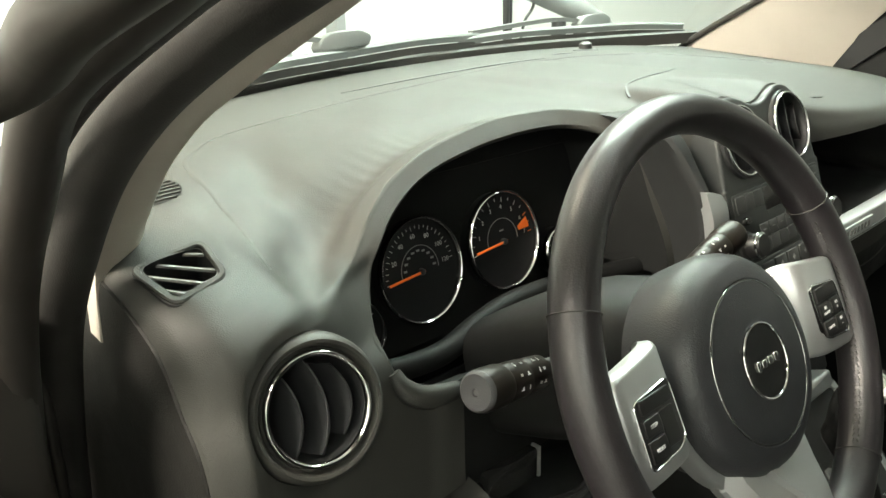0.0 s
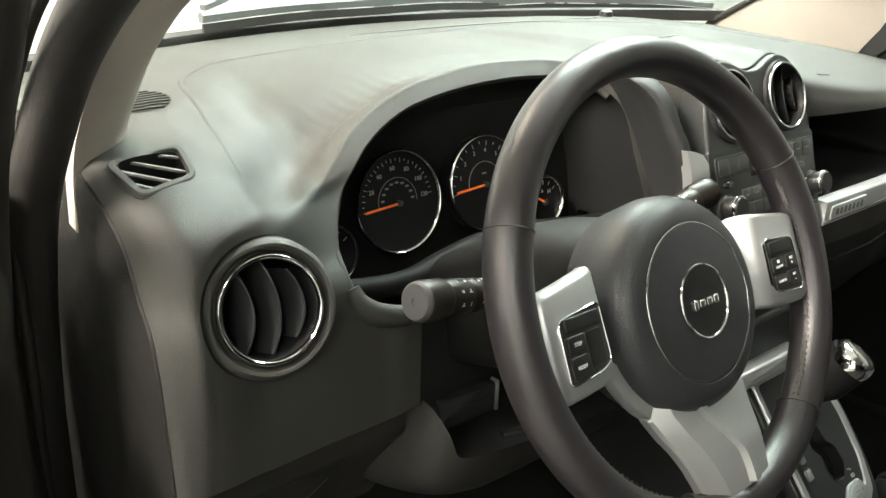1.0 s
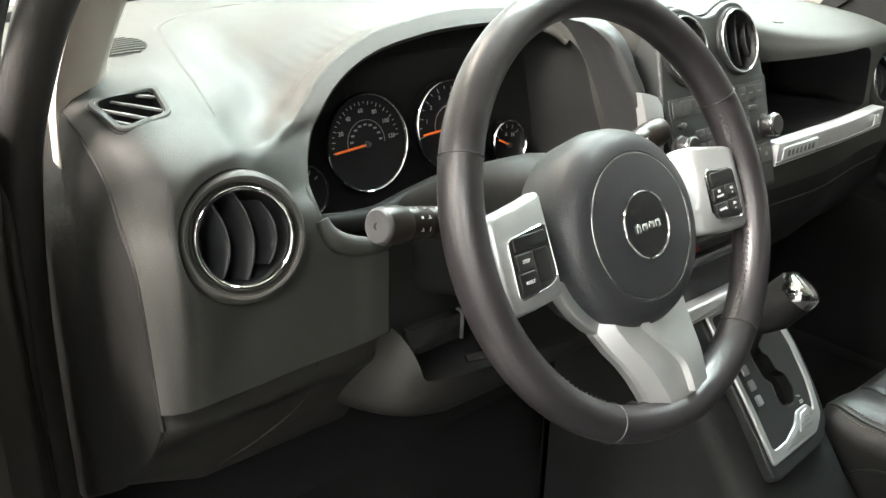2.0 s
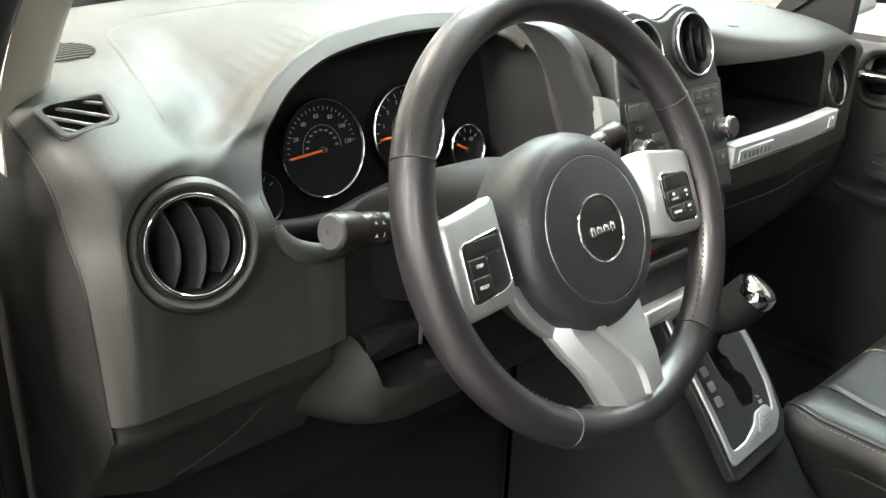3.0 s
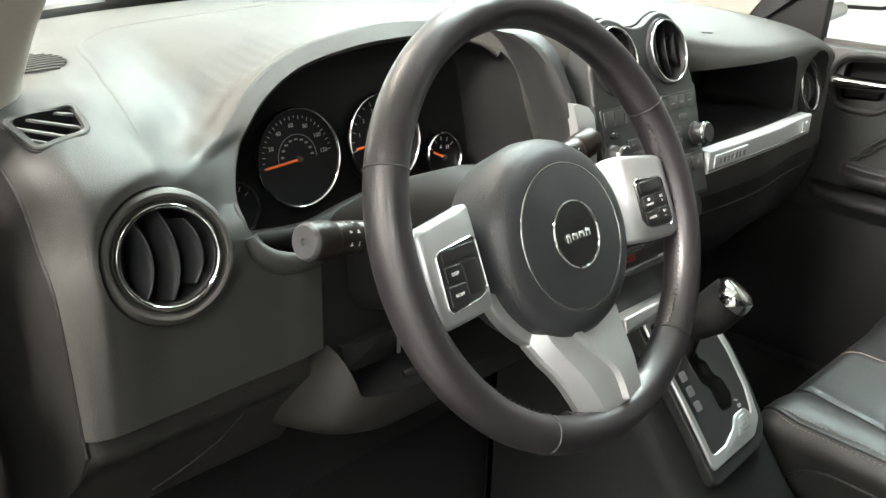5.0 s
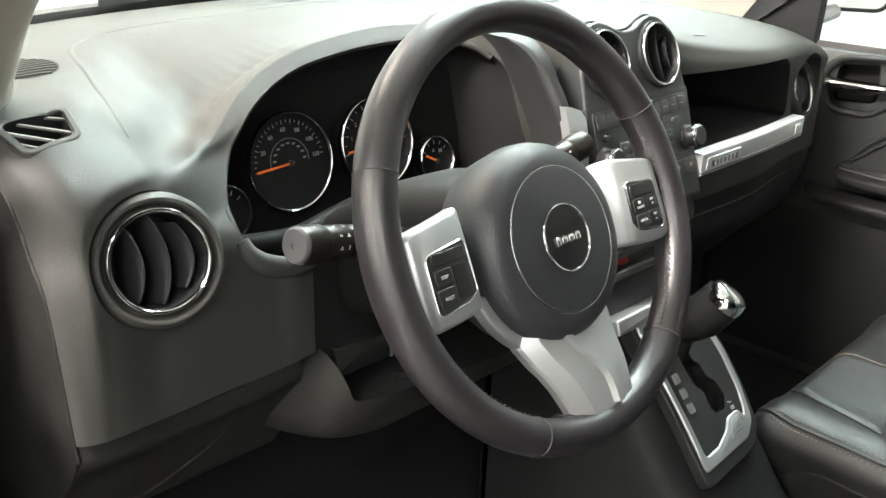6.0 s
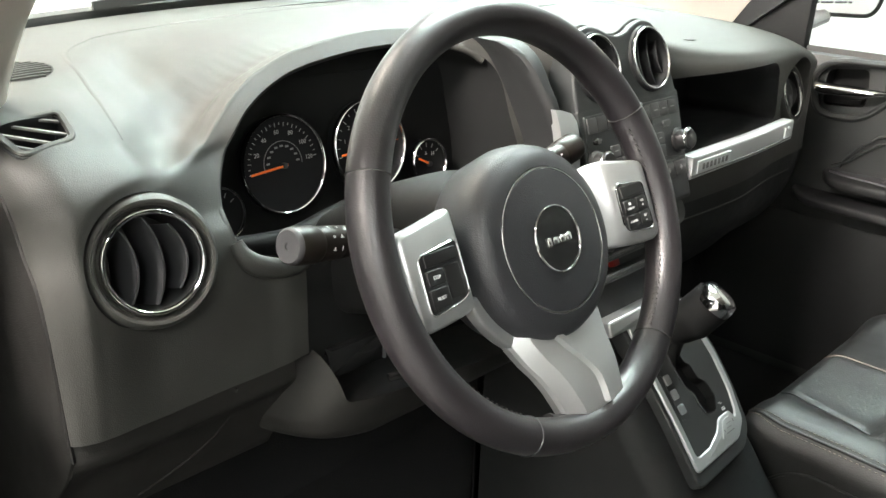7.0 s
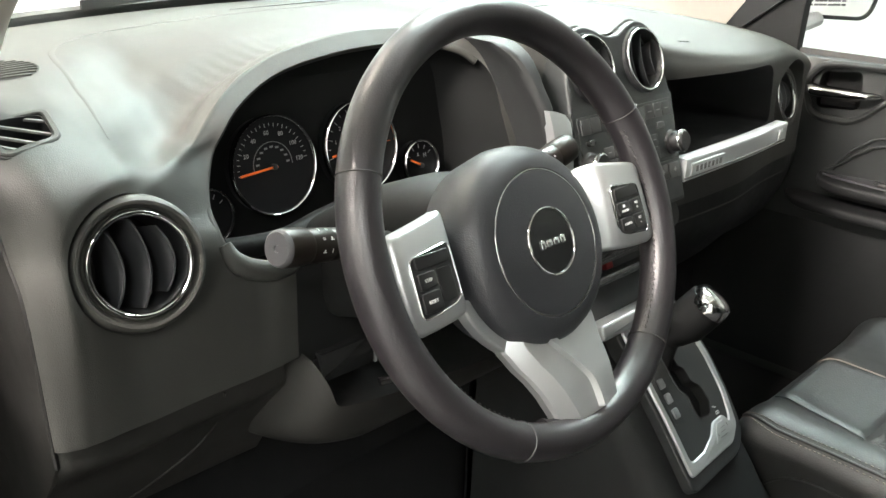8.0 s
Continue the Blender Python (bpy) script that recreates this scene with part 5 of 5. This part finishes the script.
    part("rim", moved(frame_plate(inset2(o, -.003), inset2(o, .005), -.004, .005, .0015), face), GLOSS, m, "dark glossy rim", world=True)
    part("foot", sweep(spline([(1.16, .37, 1.06), (1.24, .36, 1.07), (1.34, .34, 1.09)], 4), circle2(.02, 10, .8)), PAINT, m, world=True)
    for r, n in ((0, 8), (1, 8)):
        for k in range(n):
            part("warning_bar", moved(box(-.062 + .0105 * k, -.0545 + .0105 * k + (.002 if k % 3 else 0), -.030 - .008 * r, -.026 - .008 * r, .0014, .0018), face), GREYMARK, m, world=True)


door()


# ---- pillars and door opening ----
def pillars():
    line = spline([(.335, 1.06), (.330, 1.10), (.318, 1.130), (.293, 1.160), (.259, 1.194), (.231, 1.216), (.190, 1.243), (.150, 1.263), (.118, 1.279), (.075, 1.299), (-.15, 1.405), (-.45, 1.55)], 8)
    rings = []
    for k, p in enumerate(line):
        d = (line[min(k + 1, len(line) - 1)] - line[max(k - 1, 0)]).normalized()
        n = Vector((d.y, -d.x)) * (-1 if d.x < 0 else 1)
        n = n if n.y < 0 else -n
        ring = []
        for f in range(11):
            u = -1 + 2 * f / 10
            h = .010 * (1 - abs(u) ** 2.5) - .004
            ring.append((-.311 + .026 * u + .10 * max(0, p.y - 1.33), p.x + n.x * h + .007 + .016 * u, p.y + n.y * h))
        ring += [(ring[-1][0] - .002, p.x - n.x * .03, p.y - n.y * .03), (ring[0][0] + .002, p.x - n.x * .03, p.y - n.y * .03)]
        rings.append(ring)
    solo("pillar_trim_left", loft(rings), PILLAR, "light grey fabric-grained windscreen pillar trim", "pillar trim", kind="structure")
    e1 = spline([(1.036, .70, 1.095), (1.036, .665, 1.124), (1.034, .525, 1.208), (1.02, .35, 1.305), (.99, .0, 1.48), (.97, -.3, 1.60)], 6)
    e2 = spline([(1.10, .44, 1.04), (1.10, .405, 1.10), (1.10, .334, 1.187), (1.08, .19, 1.30), (1.04, -.1, 1.47), (1.02, -.32, 1.60)], 6)
    rings = []
    for a, b in zip(e1, e2):
        n = Vector((-.8, -.2, .5)).normalized()
        row = [a.lerp(b, f) + n * .022 * math.sin(math.pi * f) for f in (0, .12, .3, .5, .7, .88, 1)]
        rings.append(row + [b + Vector((.03, .02, 0)), a + Vector((.03, .02, 0))])
    p = solo("pillar_trim_right", loft(rings), PILLAR, "light grey fabric-grained windscreen pillar trim", "pillar trim", kind="structure")
    part("edge_seal", sweep([q + Vector((-.004, .006, 0)) for q in e1], circle2(.006, 8), (1, 0, 0)), RUBBER, p, "black rubber edge")
    # body flange and rubber seals round the open driver's door
    seal = [(-.374, .345, .45), (-.374, .36, .70), (-.373, .366, .86), (-.372, .362, .938), (-.372, .341, 1.027), (-.370, .315, 1.098), (-.364, .272, 1.166), (-.358, .230, 1.217), (-.354, .166, 1.264), (-.350, .096, 1.302), (-.346, .02, 1.335), (-.33, -.25, 1.45), (-.31, -.5, 1.57)]
    pts = spline(seal, 7)
    solo("door_seal", sweep(pts, circle2(.019, 16, 1.0), (1, 0, 0)), RUBBER, "black rubber door seal round the opening", "door seal", kind="structure")
    flange = [(-.405, .30, .45), (-.405, .30, .75), (-.415, .290, .985), (-.415, .279, 1.067), (-.415, .255, 1.13), (-.415, .225, 1.177), (-.415, .184, 1.224), (-.415, .146, 1.267), (-.413, .106, 1.293), (-.408, .039, 1.323), (-.39, -.2, 1.43), (-.37, -.5, 1.56)]
    solo("body_flange", sweep(spline(flange, 6), circle2(.015, 14), (1, 0, 0)), BODYB, "black painted body flange of the door opening", "car body", kind="structure")
    solo("hinge_pillar", box(-.62, -.405, .262, .42, .40, 1.135, .012, 3), BODYB, "black painted hinge pillar of the car body", "car body", kind="structure")
    frame_line = [(-.60, .20, 1.235), (-.50, .09, 1.278), (-.46, .040, 1.300), (-.46, -.011, 1.321), (-.455, -.049, 1.336), (-.44, -.15, 1.375), (-.42, -.4, 1.48)]
    solo("door_frame", sweep(spline(frame_line, 6), circle2(.013, 12), (1, 0, 0)), BODYB, "black painted outer frame beside the door opening", "car body", kind="structure")
    # thin paler tube along the seal draws its highlight line
    lip = [(-.384, .335, .50), (-.384, .340, .70), (-.385, .335, .88), (-.385, .330, .95), (-.385, .327, 1.02), (-.385, .32, 1.10), (-.387, .296, 1.153), (-.388, .250, 1.203), (-.388, .172, 1.26), (-.385, .045, 1.319), (-.355, -.2, 1.425), (-.33, -.5, 1.56)]
    solo("seal_edge", sweep(spline(lip, 7), circle2(.0055, 10), (1, 0, 0)), SEAL, "grey tube standing in for the highlight along the door seal", "door seal", kind="structure")
    rings = []
    for y, z in ((.46, .985), (.75, .99), (1.1, .975), (1.5, .95), (1.85, .90), (1.95, .84)):
        rings.append([(-.66, y, .55), (-.70, y, z - .16), (-.685, y, z - .06), (-.64, y, z - .012), (-.56, y, z), (-.44, y, z + .004), (-.36, y, z - .006), (-.345, y, z - .05), (-.345, y, .55)])
    solo("fender_left", loft(rings), FENDER, "glossy dark grey front fender of the car", "car body", kind="structure", angle=60)
    solo("sill", box(-.46, -.36, -1.0, .36, .36, .44, .015), BODYB, "black painted door sill", "door sill", kind="structure")


pillars()


# ---- footwell ----
def driver_door():
    hinge = pose(-.445, .275, 0, 0, 0, 115)
    t = thing("driver_door", "open driver's door with a black trim panel and clear window", "car door", m=hinge)
    side = [(.02, .42), (1.02, .42), (1.06, .70), (1.04, 1.02), (.98, 1.05), (.02, 1.05)]
    part("panel", moved(plate(rounded(side, .04, 4), -.05, .03, .012), Matrix(((0, 0, 1, 0), (1, 0, 0, 0), (0, 1, 0, 0), (0, 0, 0, 1)))), BODYB, t)
    frame_2d = [(.05, 1.05), (.42, 1.36), (.98, 1.45), (1.0, 1.05)]
    part("window_frame", sweep([(0, a, b) for a, b in frame_2d], circle2(.016, 8), (1, 0, 0)), BLACK, t)
    g = part("window_pane", moved(plate(frame_2d, -.002, .002), Matrix(((0, 0, 1, 0), (1, 0, 0, 0), (0, 1, 0, 0), (0, 0, 0, 1)))), GLASS, t)
    g.visible_shadow = False


driver_door()


def footwell():
    t = thing("floor_mat", "black carpet floor mat", "floor mat", (0, .1, .4))
    part("mat", plate(rounded([(-.28, -.35), (.22, -.35), (.24, .30), (-.26, .34)], .05, 4), .001, .012, .004), CARPET, t)


footwell()
